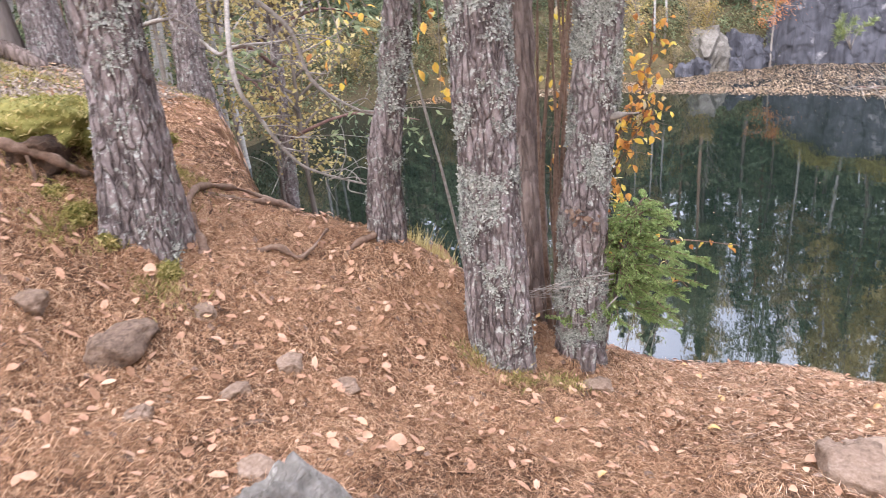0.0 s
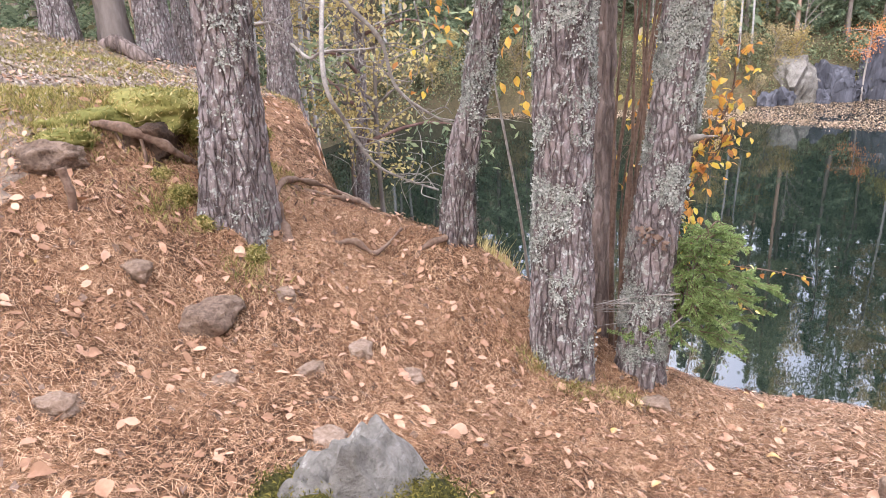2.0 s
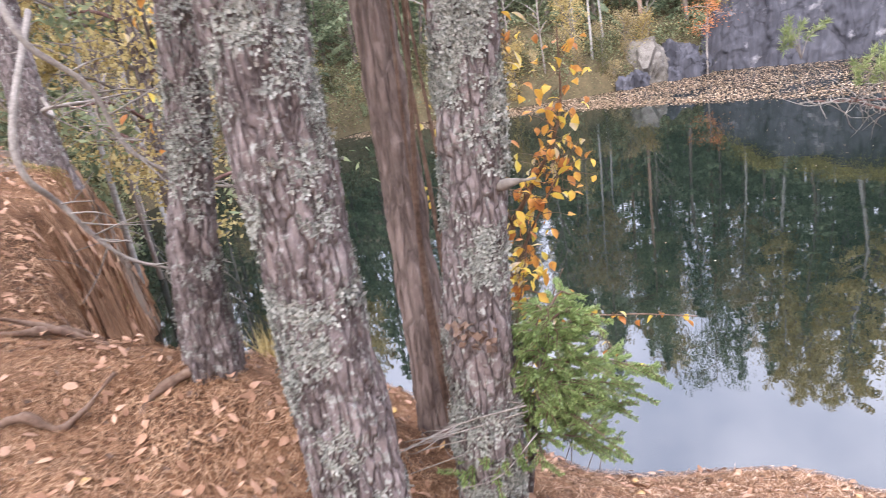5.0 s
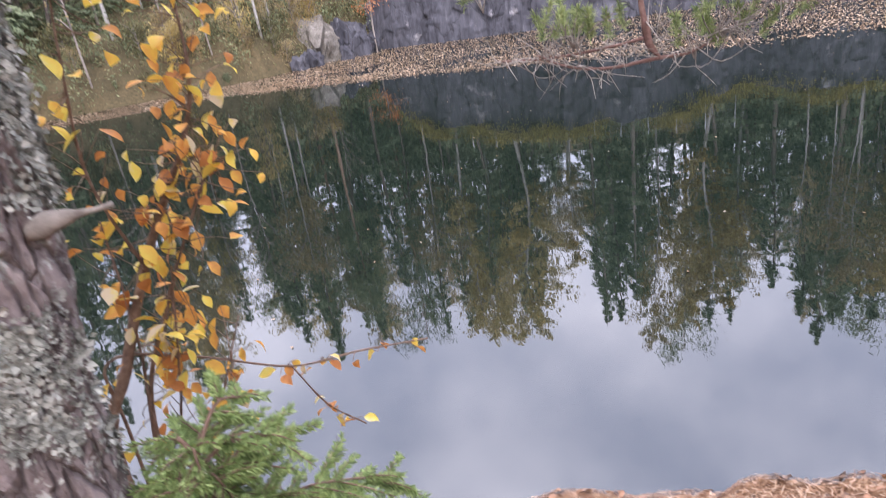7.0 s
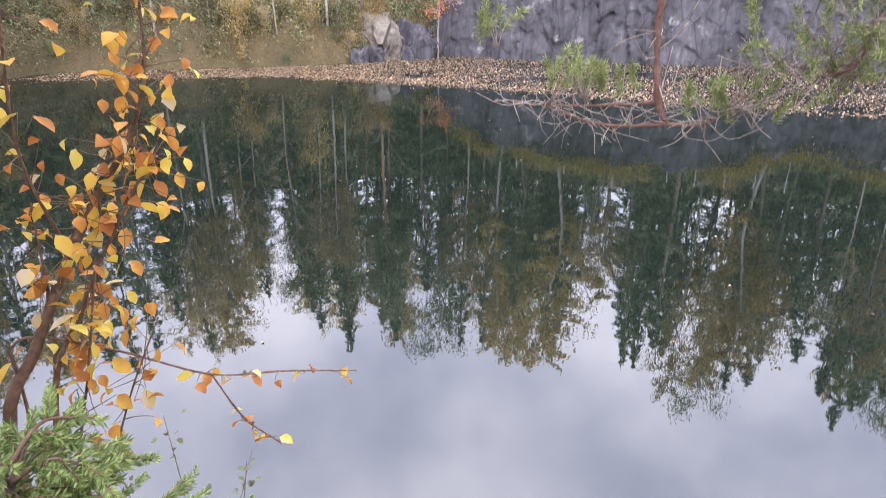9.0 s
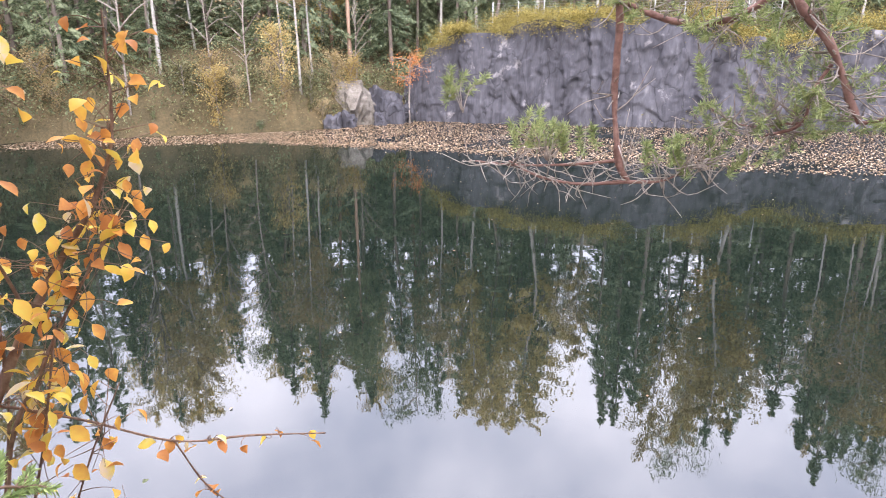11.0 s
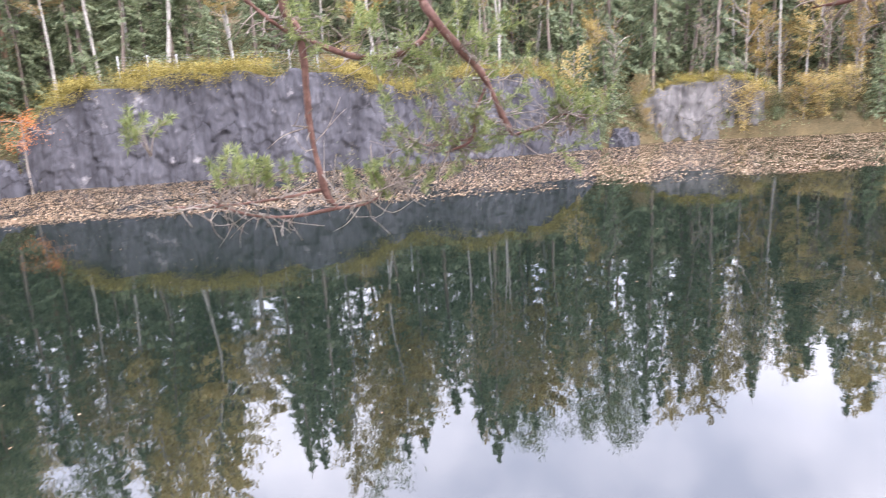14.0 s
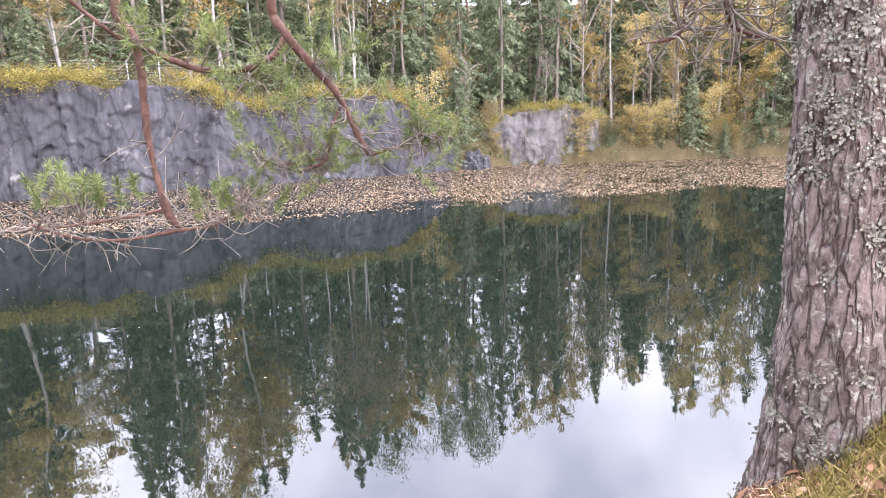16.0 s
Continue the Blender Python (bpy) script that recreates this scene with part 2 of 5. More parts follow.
M_GROUND = surface("needle_litter", [(0.34, (0.034, 0.019, 0.011)), (0.45, (0.17, 0.087, 0.046)), (0.56, (0.36, 0.19, 0.10)), (0.68, (0.62, 0.40, 0.25))], 120, 2.2, 0.95, 1.0, 0.03)
M_NEEDLE = surface("dry_needles", [(0.2, (0.05, 0.024, 0.013)), (0.46, (0.37, 0.185, 0.092)), (0.85, (0.74, 0.49, 0.31))], 20, 2, 0.8, 0, island=0.7)
# worn needles, made paler still: the brighter lake-side light is in this colour
M_PALELITNEEDLE = surface("pale_lit_needles", [(0.15, (0.22, 0.125, 0.07)), (0.45, (0.62, 0.385, 0.245)), (0.85, (0.88, 0.67, 0.49))], 20, 2, 0.8, 0, island=0.7)
M_PALELITTER = surface("bleached_litter", [(0.3, (0.12, 0.085, 0.063)), (0.5, (0.29, 0.22, 0.17)), (0.75, (0.47, 0.385, 0.315))], 60, 2.2, 0.95, 1.0, 0.03)
M_PALELEAF = surface("bleached_leaf", [(0.2, (0.14, 0.10, 0.078)), (0.5, (0.31, 0.24, 0.19)), (0.85, (0.50, 0.42, 0.35))], 30, 6, 0.8, 0.3, 0.004, island=0.7)
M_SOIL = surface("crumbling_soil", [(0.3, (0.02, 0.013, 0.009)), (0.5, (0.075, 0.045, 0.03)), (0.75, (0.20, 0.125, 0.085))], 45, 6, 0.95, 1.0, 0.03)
M_LEAF = surface("fallen_leaf", [(0.2, (0.24, 0.125, 0.07)), (0.45, (0.42, 0.235, 0.145)), (0.72, (0.53, 0.33, 0.225)), (0.97, (0.56, 0.36, 0.10))], 30, 6, 0.7, 0.3, 0.004, per_object=0.7, island=0.6)
M_FLOAT = surface("floating_leaf", [(0.2, (0.17, 0.10, 0.055)), (0.5, (0.38, 0.25, 0.15)), (0.85, (0.60, 0.47, 0.34))], 10, 0.3, 0.75, 0, island=0.8)
M_MOSS = surface("moss", [(0.25, (0.032, 0.032, 0.008)), (0.5, (0.11, 0.098, 0.02)), (0.78, (0.28, 0.225, 0.055))], 30, 5, 0.95, 0, island=0.5, thin=0.2)
M_GRASS = surface("pale_grass", [(0.25, (0.14, 0.14, 0.035)), (0.5, (0.33, 0.29, 0.09)), (0.8, (0.56, 0.44, 0.2))], 20, 4, 0.9, 0, island=0.6, thin=0.2)
# bark furrows: naturally darker crevices, with crevice shade painted into the colour too
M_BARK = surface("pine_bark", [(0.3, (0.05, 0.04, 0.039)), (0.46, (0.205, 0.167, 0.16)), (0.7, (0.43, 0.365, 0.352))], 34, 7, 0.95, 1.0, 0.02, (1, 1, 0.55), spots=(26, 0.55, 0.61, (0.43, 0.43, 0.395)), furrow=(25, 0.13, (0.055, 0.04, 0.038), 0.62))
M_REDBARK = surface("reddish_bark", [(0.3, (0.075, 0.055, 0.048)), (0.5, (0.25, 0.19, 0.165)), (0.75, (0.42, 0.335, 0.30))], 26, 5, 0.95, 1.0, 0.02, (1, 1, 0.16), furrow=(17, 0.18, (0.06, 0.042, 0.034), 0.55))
M_BRANCH = surface("pine_branch_bark", [(0.3, (0.075, 0.042, 0.036)), (0.5, (0.175, 0.10, 0.085)), (0.75, (0.31, 0.20, 0.17))], 30, 8, 0.85, 0.7, 0.006)
M_TWIG = surface("grey_twig", [(0.3, (0.12, 0.10, 0.085)), (0.55, (0.30, 0.265, 0.235)), (0.8, (0.48, 0.44, 0.40))], 40, 6, 0.9, 0.4, 0.004)
M_ROOT = surface("root_bark", [(0.3, (0.06, 0.038, 0.028)), (0.5, (0.18, 0.115, 0.082)), (0.8, (0.36, 0.26, 0.20))], 40, 6, 0.9, 0.7, 0.008)
M_LICHEN = surface("lichen", [(0.25, (0.17, 0.175, 0.155)), (0.5, (0.35, 0.36, 0.32)), (0.8, (0.54, 0.54, 0.485))], 90, 12, 0.95, 0.6, 0.006, island=0.5)
M_TRUNKFAR = surface("grey_trunk", [(0.3, (0.09, 0.075, 0.065)), (0.55, (0.24, 0.20, 0.175)), (0.8, (0.40, 0.35, 0.31))], 8, 1.5, 0.95, 0.6, 0.02, (1, 1, 0.3), per_object=0.3)
M_PINETRUNK = surface("orange_pine_trunk", [(0.3, (0.12, 0.08, 0.06)), (0.55, (0.27, 0.18, 0.13)), (0.8, (0.40, 0.29, 0.225))], 8, 1, 0.95, 0.6, 0.02, (1, 1, 0.3), per_object=0.3)
M_BIRCH = surface("birch_bark", [(0.30, (0.08, 0.075, 0.07)), (0.44, (0.30, 0.285, 0.265)), (0.72, (0.47, 0.455, 0.43))], 5, 1.5, 0.8, 0.3, 0.01, (1, 1, 4))
M_SPRUCE = surface("spruce_foliage", [(0.2, (0.08, 0.112, 0.068)), (0.5, (0.20, 0.25, 0.15)), (0.8, (0.33, 0.38, 0.235))], 6, 0.8, 0.85, 0, island=0.6, thin=0.4, per_object=0.25)
M_PINE = surface("pine_foliage", [(0.2, (0.09, 0.12, 0.07)), (0.5, (0.21, 0.25, 0.14)), (0.8, (0.33, 0.365, 0.20))], 6, 0.8, 0.85, 0, island=0.6, thin=0.3, per_object=0.2)
M_GOLD = surface("golden_foliage", [(0.15, (0.28, 0.20, 0.08)), (0.5, (0.52, 0.41, 0.17)), (0.85, (0.70, 0.59, 0.29))], 6, 0.8, 0.8, 0, island=0.6, thin=0.55, per_object=0.45)
M_OCHRE = surface("ochre_foliage", [(0.15, (0.23, 0.17, 0.085)), (0.5, (0.43, 0.335, 0.175)), (0.85, (0.60, 0.50, 0.29))], 6, 0.8, 0.8, 0, island=0.6, thin=0.55, per_object=0.45)
M_ORANGE = surface("orange_foliage", [(0.15, (0.34, 0.11, 0.04)), (0.5, (0.62, 0.24, 0.09)), (0.85, (0.75, 0.42, 0.2))], 6, 0.8, 0.8, 0, island=0.6, thin=0.3)
M_YELLOW = surface("yellow_leaf", [(0.1, (0.50, 0.20, 0.06)), (0.35, (0.74, 0.36, 0.09)), (0.55, (0.85, 0.55, 0.10)), (0.8, (0.80, 0.66, 0.12)), (0.95, (0.74, 0.62, 0.42))], 18, 5, 0.55, 0.2, 0.004, island=0.3, thin=0.35, per_object=0.9)
M_YOUNG = surface("spruce_needles", [(0.2, (0.085, 0.135, 0.045)), (0.5, (0.235, 0.33, 0.115)), (0.8, (0.44, 0.54, 0.22))], 10, 3, 0.7, 0, island=0.5, thin=0.25)
M_PNEEDLE = surface("pine_needles", [(0.2, (0.10, 0.15, 0.055)), (0.5, (0.24, 0.30, 0.115)), (0.8, (0.40, 0.44, 0.20))], 10, 3, 0.7, 0, island=0.5, thin=0.25)
M_ROCK = surface("grey_stone", [(0.3, (0.06, 0.053, 0.045)), (0.5, (0.185, 0.168, 0.147)), (0.75, (0.36, 0.335, 0.30))], 26, 4, 0.92, 1.0, 0.025, spots=(14, 0.60, 0.70, (0.42, 0.40, 0.36)))
M_BROWNSTONE = surface("brown_stone", [(0.3, (0.11, 0.073, 0.052)), (0.5, (0.27, 0.187, 0.135)), (0.75, (0.43, 0.32, 0.245))], 55, 9, 0.95, 1.0, 0.015, per_object=0.25)
M_CLIFF = surface("slate_cliff", [(0.3, (0.028, 0.028, 0.034)), (0.46, (0.062, 0.062, 0.074)), (0.6, (0.10, 0.10, 0.116)), (0.76, (0.26, 0.255, 0.265))], 4.5, 0.7, 0.9, 0.8, 0.06, (1, 1, 0.22), spots=(0.9, 0.6, 0.7, (0.27, 0.26, 0.27)), furrow=(0.9, 0.025, (0.03, 0.03, 0.035), 0.5))
M_PALECLIFF = surface("pale_rock_face", [(0.3, (0.05, 0.048, 0.05)), (0.46, (0.125, 0.12, 0.122)), (0.6, (0.19, 0.182, 0.182)), (0.76, (0.36, 0.345, 0.335))], 4.5, 0.7, 0.9, 0.8, 0.05, (1, 1, 0.2), furrow=(0.9, 0.025, (0.04, 0.04, 0.042), 0.5))
M_HEATH = surface("heath", [(0.25, (0.10, 0.092, 0.03)), (0.5, (0.29, 0.24, 0.065)), (0.8, (0.48, 0.40, 0.14))], 4, 0.9, 0.95, 0, island=0.6, thin=0.15)
M_SCRUB = surface("dry_scrub", [(0.25, (0.045, 0.05, 0.022)), (0.5, (0.125, 0.125, 0.06)), (0.8, (0.27, 0.24, 0.125))], 4, 0.9, 0.95, 0, island=0.6, thin=0.15)
M_FLOOR = surface("mossy_forest_floor", [(0.3, (0.035, 0.032, 0.017)), (0.5, (0.095, 0.076, 0.04)), (0.75, (0.19, 0.14, 0.072))], 12, 0.7, 0.95, 0.9, 0.05)
M_METAL = surface("galvanised_steel", [(0.3, (0.30, 0.31, 0.32)), (0.7, (0.48, 0.49, 0.50))], 20, 3, 0.5, 0.1, 0.002)

# still lake water: dark body, mirror on top that strengthens towards grazing angles
M_WATER, nn, ll, bsdf = nodes_of("lake_water")
bsdf.inputs["Base Color"].default_value = (0.007, 0.012, 0.009, 1)
bsdf.inputs["Roughness"].default_value = 0.3
bsdf.inputs["Specular IOR Level"].default_value = 0.0
gloss = nn.new("ShaderNodeBsdfGlossy")
gloss.inputs["Roughness"].default_value = 0.015
gloss.inputs["Color"].default_value = (0.93, 0.96, 1.0, 1)
fres = nn.new("ShaderNodeFresnel")
fres.inputs["IOR"].default_value = 1.33
lift = nn.new("ShaderNodeMapRange")
lift.inputs["From Min"].default_value, lift.inputs["From Max"].default_value = 0.02, 0.6
lift.inputs["To Min"].default_value, lift.inputs["To Max"].default_value = 0.112, 0.42
both = nn.new("ShaderNodeMixShader")
ripple = nn.new("ShaderNodeTexNoise")
ripple.inputs["Scale"].default_value, ripple.inputs["Detail"].default_value = 1.8, 3.0
wtc = nn.new("ShaderNodeTexCoord")
wbump = nn.new("ShaderNodeBump")
wbump.inputs["Strength"].default_value, wbump.inputs["Distance"].default_value = 0.12, 0.012
ll.new(wtc.outputs["Object"], ripple.inputs["Vector"])
ll.new(ripple.outputs["Fac"], wbump.inputs["Height"])
ll.new(wbump.outputs["Normal"], gloss.inputs["Normal"])
ll.new(fres.outputs["Fac"], lift.inputs["Value"])
ll.new(lift.outputs["Result"], both.inputs["Fac"])
ll.new(bsdf.outputs["BSDF"], both.inputs[1])
ll.new(gloss.outputs["BSDF"], both.inputs[2])
ll.new(both.outputs["Shader"], nn["Material Output"].inputs["Surface"])

# ---------------------------------------------------------------- ground
LAKE = np.array([(-1.15, 4.1), (-0.95, 3.85), (-0.95, 4.5), (-0.85, 5.2), (-0.5, 5.65), (-0.1, 5.5), (0.2, 4.9), (0.9, 4.58), (1.5, 4.46), (2.3, 4.38), (3.0, 3.98), (3.62, 3.4), (3.75, 2.6), (3.98, 2.2),
                 (4.7, 2.05), (5.6, 1.4), (8, 0.5), (14, -4), (26, -9), (40, -12), (46, -5), (44.5, 2), (39, 14.5), (33.5, 16.8), (30, 19.2), (20.3, 26.3), (13, 34),
                 (10, 33), (5.8, 30.5), (-4.5, 30), (-8, 24), (-8, 16), (-4.3, 9.5), (-2.7, 6.6), (-1.75, 5.0)])
BANK = np.array([(0.06, 0.66, 1.60), (-1.1, 0.88, 1.62), (-1.15, 1.83, 1.63), (-1.3, 2.4, 1.87), (-0.4, 5.15, 0.9), (-0.45, 4.55, 0.98), (-0.1, 4.3, 0.9), (0.25, 4.1, 0.74), (-0.67, 3.0, 1.56), (-0.45, 3.25, 1.6), (-1.49, 3.75, 1.78), (0.41, 2.72, 0.93),
                 (-1.95, 2.0, 2.25), (-1.9, 2.7, 2.36), (0.7, 3.5, 0.8), (1.15, 3.9, 0.38), (2.0, 3.8, 0.36), (3.0, 3.3, 0.42), (3.30, 1.62, 1.42), (3.70, 1.60, 1.5), (3.5, 2.05, 1.1), (4.1, 1.55, 1.52), (5.0, 1.2, 1.7), (-2.0, 4.7, 2.02), (-2.7, 5.8, 2.2), (0.5, -0.35, 1.42), (0.95, 1.1, 1.25),
                 (1.45, 2.0, 0.98), (2.6, 2.4, 0.85), (3.0, 1.0, 1.5), (2.2, -0.3, 1.45), (-3.4, 7.0, 2.25), (-4.7, 5.6, 2.85), (-3.4, 3.2, 2.55), (-2.4, -1.5, 2.2)])
bxy = BANK[:, :2]


def tps(d):
    return np.where(d > 1e-9, d * d * np.log(d + 1e-9), 0)


K = tps(np.linalg.norm(bxy[:, None] - bxy[None], axis=2)) + np.eye(len(BANK)) * 0.02
P = np.concatenate([np.ones((len(BANK), 1)), bxy], 1)
SOL = np.linalg.solve(np.block([[K, P], [P.T, np.zeros((3, 3))]]), np.concatenate([BANK[:, 2], np.zeros(3)]))


def bank_height(x, y):
    q = np.stack([x, y], 1)
    d = np.linalg.norm(q[:, None] - bxy[None], axis=2)
    return tps(d) @ SOL[:len(BANK)] + SOL[-3] + q @ SOL[-2:]


def lake_distance(x, y):
    """Metres from the shore, positive on land."""
    best = np.full(len(x), 1e9)
    inside = np.zeros(len(x), bool)
    for a, b in zip(LAKE, np.roll(LAKE, -1, 0)):
        e = b - a
        u = np.clip(((x - a[0]) * e[0] + (y - a[1]) * e[1]) / (e @ e), 0, 1)
        best = np.minimum(best, np.hypot(x - a[0] - u * e[0], y - a[1] - u * e[1]))
        cross = ((a[1] > y) != (b[1] > y)) & (x < (b[0] - a[0]) * (y - a[1]) / (b[1] - a[1] + 1e-12) + a[0])
        inside ^= cross
    return np.where(inside, -best, best)


CLIFF = np.array([(11.8, 34.4), (16, 30.2), (20.3, 26.4), (25, 22.8), (30, 19.3), (34.0, 16.6)])


def cliff_top(u):
    return np.interp(u, [0, 0.08, 0.2, 0.48, 0.56, 0.62, 0.7, 0.85, 0.94, 1.0], [2.4, 4.2, 4.7, 4.75, 3.9, 3.6, 4.2, 4.0, 2.9, 1.4])


def cliff_place(x, y):
    """Distance from the foot of the cliff and the share of its length."""
    best, u_best = np.full(len(x), 1e9), np.zeros(len(x))
    for k, (a, b) in enumerate(zip(CLIFF[:-1], CLIFF[1:])):
        e = b - a
        u = np.clip(((x - a[0]) * e[0] + (y - a[1]) * e[1]) / (e @ e), 0, 1)
        d = np.hypot(x - a[0] - u * e[0], y - a[1] - u * e[1])
        u_best = np.where(d < best, (k + u) / (len(CLIFF) - 1), u_best)
        best = np.minimum(best, d)
    return best, u_best


def height(x, y):
    x, y = np.asarray(x, float).ravel(), np.asarray(y, float).ravel()
    p = np.stack([x, y, 0 * x], 1)
    s = lake_distance(x, y) + 0.10 * vnoise(p, 2.2) + 0.05 * vnoise(p, 6.0)
    far_d = np.hypot(x - 0.3, y - 2.0)
    near = 1 - sstep(6.5, 13, far_d)
    bank = np.clip(bank_height(x, y), 0.25, 3.4)
    slope = 0.15 + 0.9 * sstep(0.1, 1.5, s) + 7.2 * (1 - np.exp(-np.maximum(s, 0) / 14.0)) + 0.35 * fbm(p, 0.16, 3, 5) * sstep(1, 6, s)
    cd, cu = cliff_place(x, y)
    w = (1 - sstep(8, 20, cd)) * sstep(0.0, 0.08, cu) * (1 - sstep(0.96, 1.0, cu))
    top = cliff_top(cu) + 5.5 * (1 - np.exp(-np.maximum(s - 2.5, 0) / 10.0))
    slope = slope * (1 - w) + w * (0.1 + (top - 0.25) * sstep(0.35, 1.5, s))
    slope = slope + 8.0 * sstep(13, 36, s)
    left = sstep(-2, -9, x) * (1 - sstep(12, 26, y))
    slope = slope * (1 - 0.35 * left)
    land = bank * near + slope * (1 - near)
    land = land + near * (0.05 * vnoise(p, 1.7, 3) + 0.022 * vnoise(p, 5.0, 4) + 0.010 * vnoise(p, 13.0, 6)) * sstep(0.1, 0.8, s)
    k = sstep(-0.12, np.where(near > 0.5, 0.45, 0.6), s)
    return land * k + (-0.9) * (1 - k)


def ground_at(x, y):
    return float(height([x], [y])[0])


def axis(spans):
    pts = []
    for a, b, step in spans:
        pts.append(np.arange(a, b - 1e-6, step))
    return np.concatenate(pts + [[spans[-1][1]]])


gx = axis([(-620, -120, 50), (-120, -30, 6), (-30, -12, 0.9), (-12, -3.4, 0.14), (-3.4, 5.6, 0.055), (5.6, 10, 0.2), (10, 50, 0.5), (50, 120, 5), (120, 620, 50)])
gy = axis([(-620, -120, 50), (-120, -20, 6), (-20, -5, 0.7), (-5, -1.4, 0.2), (-1.4, 5.2, 0.055), (5.2, 12, 0.14), (12, 45, 0.5), (45, 120, 5), (120, 620, 50)])
XX, YY = np.meshgrid(gx, gy)
ZZ = height(XX, YY)
gv = np.stack([XX.ravel(), YY.ravel(), ZZ], 1)
nx, ny = len(gx), len(gy)
gi = (np.arange(ny - 1)[:, None] * nx + np.arange(nx - 1)[None, :]).ravel()
ground = thing("ground", mesh_from("ground", gv, np.stack([gi, gi + 1, gi + 1 + nx, gi + nx], 1)), M_GROUND,
               "forest floor of orange pine needles sloping to the water", "ground", "structure")

ground.data.materials.append(M_FLOOR)
ground.data.materials.append(M_PALELITTER)
fcx, fcy = (gv[gi, 0] + gv[gi + nx + 1, 0]) / 2, (gv[gi, 1] + gv[gi + nx + 1, 1]) / 2
pale_face = (fcx + 0.25 * (fcy - 2.5) + 0.25 * vnoise(np.stack([fcx, fcy, 0 * fcx], 1), 1.7, 12) < -2.25) & (fcy + 0.9 * vnoise(np.stack([fcx, fcy, 0 * fcx], 1), 0.9, 13) > 1.8) & (fcy < 8)
far_face = np.hypot(fcx - 0.3, fcy - 2) + 1.2 * vnoise(np.stack([fcx, fcy, 0 * fcx], 1), 0.8, 2) > 10.5
ground.data.polygons.foreach_set("material_index", np.where(far_face, 1, np.where(pale_face, 2, 0)).astype(np.int32))

wx0, wx1, wy0, wy1 = -12.0, 50.0, -16.0, 40.0
water = thing("water", mesh_from("water", [(wx0, wy0, 0), (wx1, wy0, 0), (wx1, wy1, 0), (wx0, wy1, 0)], [(0, 1, 2, 3)], False), M_WATER,
              "still dark lake water mirroring forest and sky", "water", "structure")

# ---------------------------------------------------------------- cliff and far shore
def rock_face(name, line, top_of, label, back=1.6, seed=0, lean=0.35, cols=340, rows=80):
    line = spline(line, cols)
    d = np.gradient(line, axis=0)
    d /= np.linalg.norm(d, axis=1)[:, None]
    out_n = np.stack([d[:, 1], -d[:, 0]], 1)
    mid = line.mean(0)
    if (out_n.mean(0) @ (np.array([8.0, 10.0]) - mid)) < 0:
        out_n = -out_n
    u = np.linspace(0, 1, cols)
    v = np.linspace(0, 1, rows)
    tops = top_of(u) + 0.25 * vnoise(np.stack([u * 40, 0 * u, 0 * u], 1), 1.0, seed)
    z = -0.6 + (tops[:, None] + 0.6) * np.minimum(v / 0.86, 1)[None, :]
    inward = lean * np.minimum(v / 0.86, 1)[None, :] + back * np.maximum(v - 0.86, 0)[None, :] / 0.14 + 0 * z
    xy = line[:, None, :] - out_n[:, None, :] * inward[..., None]
    p = np.concatenate([xy, z[..., None]], 2).reshape(-1, 3)
    q = p * np.array([1, 1, 0.4])
    q = q + 0.25 * np.stack([vnoise(q, 1.1, 1), vnoise(q, 1.1, 2), vnoise(q, 1.1, 3)], 1)
    g1, gap1, c1 = worley(q * np.array([1, 1, 0.6]), 0.6, seed)
    g2, gap2, c2 = worley(q, 1.6, seed + 5)
    g3, gap3, c3 = worley(q * np.array([1, 1, 1.8]), 3.2, seed + 11)
    disp = 0.55 * (c1 - 0.5) + 0.26 * (c2 - 0.5) + 0.15 * (c3 - 0.5) + 0.05 * fbm(p, 1.3, 4, seed)
    edge = np.repeat(np.sin(np.pi * np.clip(u, 0.02, 0.98)) ** 0.3, rows)
    p[:, :2] += np.repeat(out_n, rows, 0) * (disp * edge)[:, None]
    p[:, 2] += 0.12 * (c2 - 0.5) * (np.tile(v, cols) > 0.5)
    i = (np.arange(cols - 1)[:, None] * rows + np.arange(rows - 1)[None, :]).ravel()
    return thing(name, mesh_from(name, p, np.stack([i, i + rows, i + rows + 1, i + 1], 1), False), M_CLIFF, label, "cliff", "structure")


cliff = rock_face("rock_cliff", CLIFF, cliff_top, "steep dark slate quarry wall rising from the lake")
CLIFF_B = np.array([(37.2, 17.0), (39.2, 14.2), (41.0, 11.2), (42.0, 9.4)])
cliff_b = rock_face("rock_outcrop", CLIFF_B, lambda u: 1.2 + 2.3 * np.sin(np.pi * np.clip(u, 0, 1)) ** 0.6, "low pale grey rock outcrop on the far shore", seed=30, cols=110, rows=50)
cliff_b.data.materials[0] = M_PALECLIFF


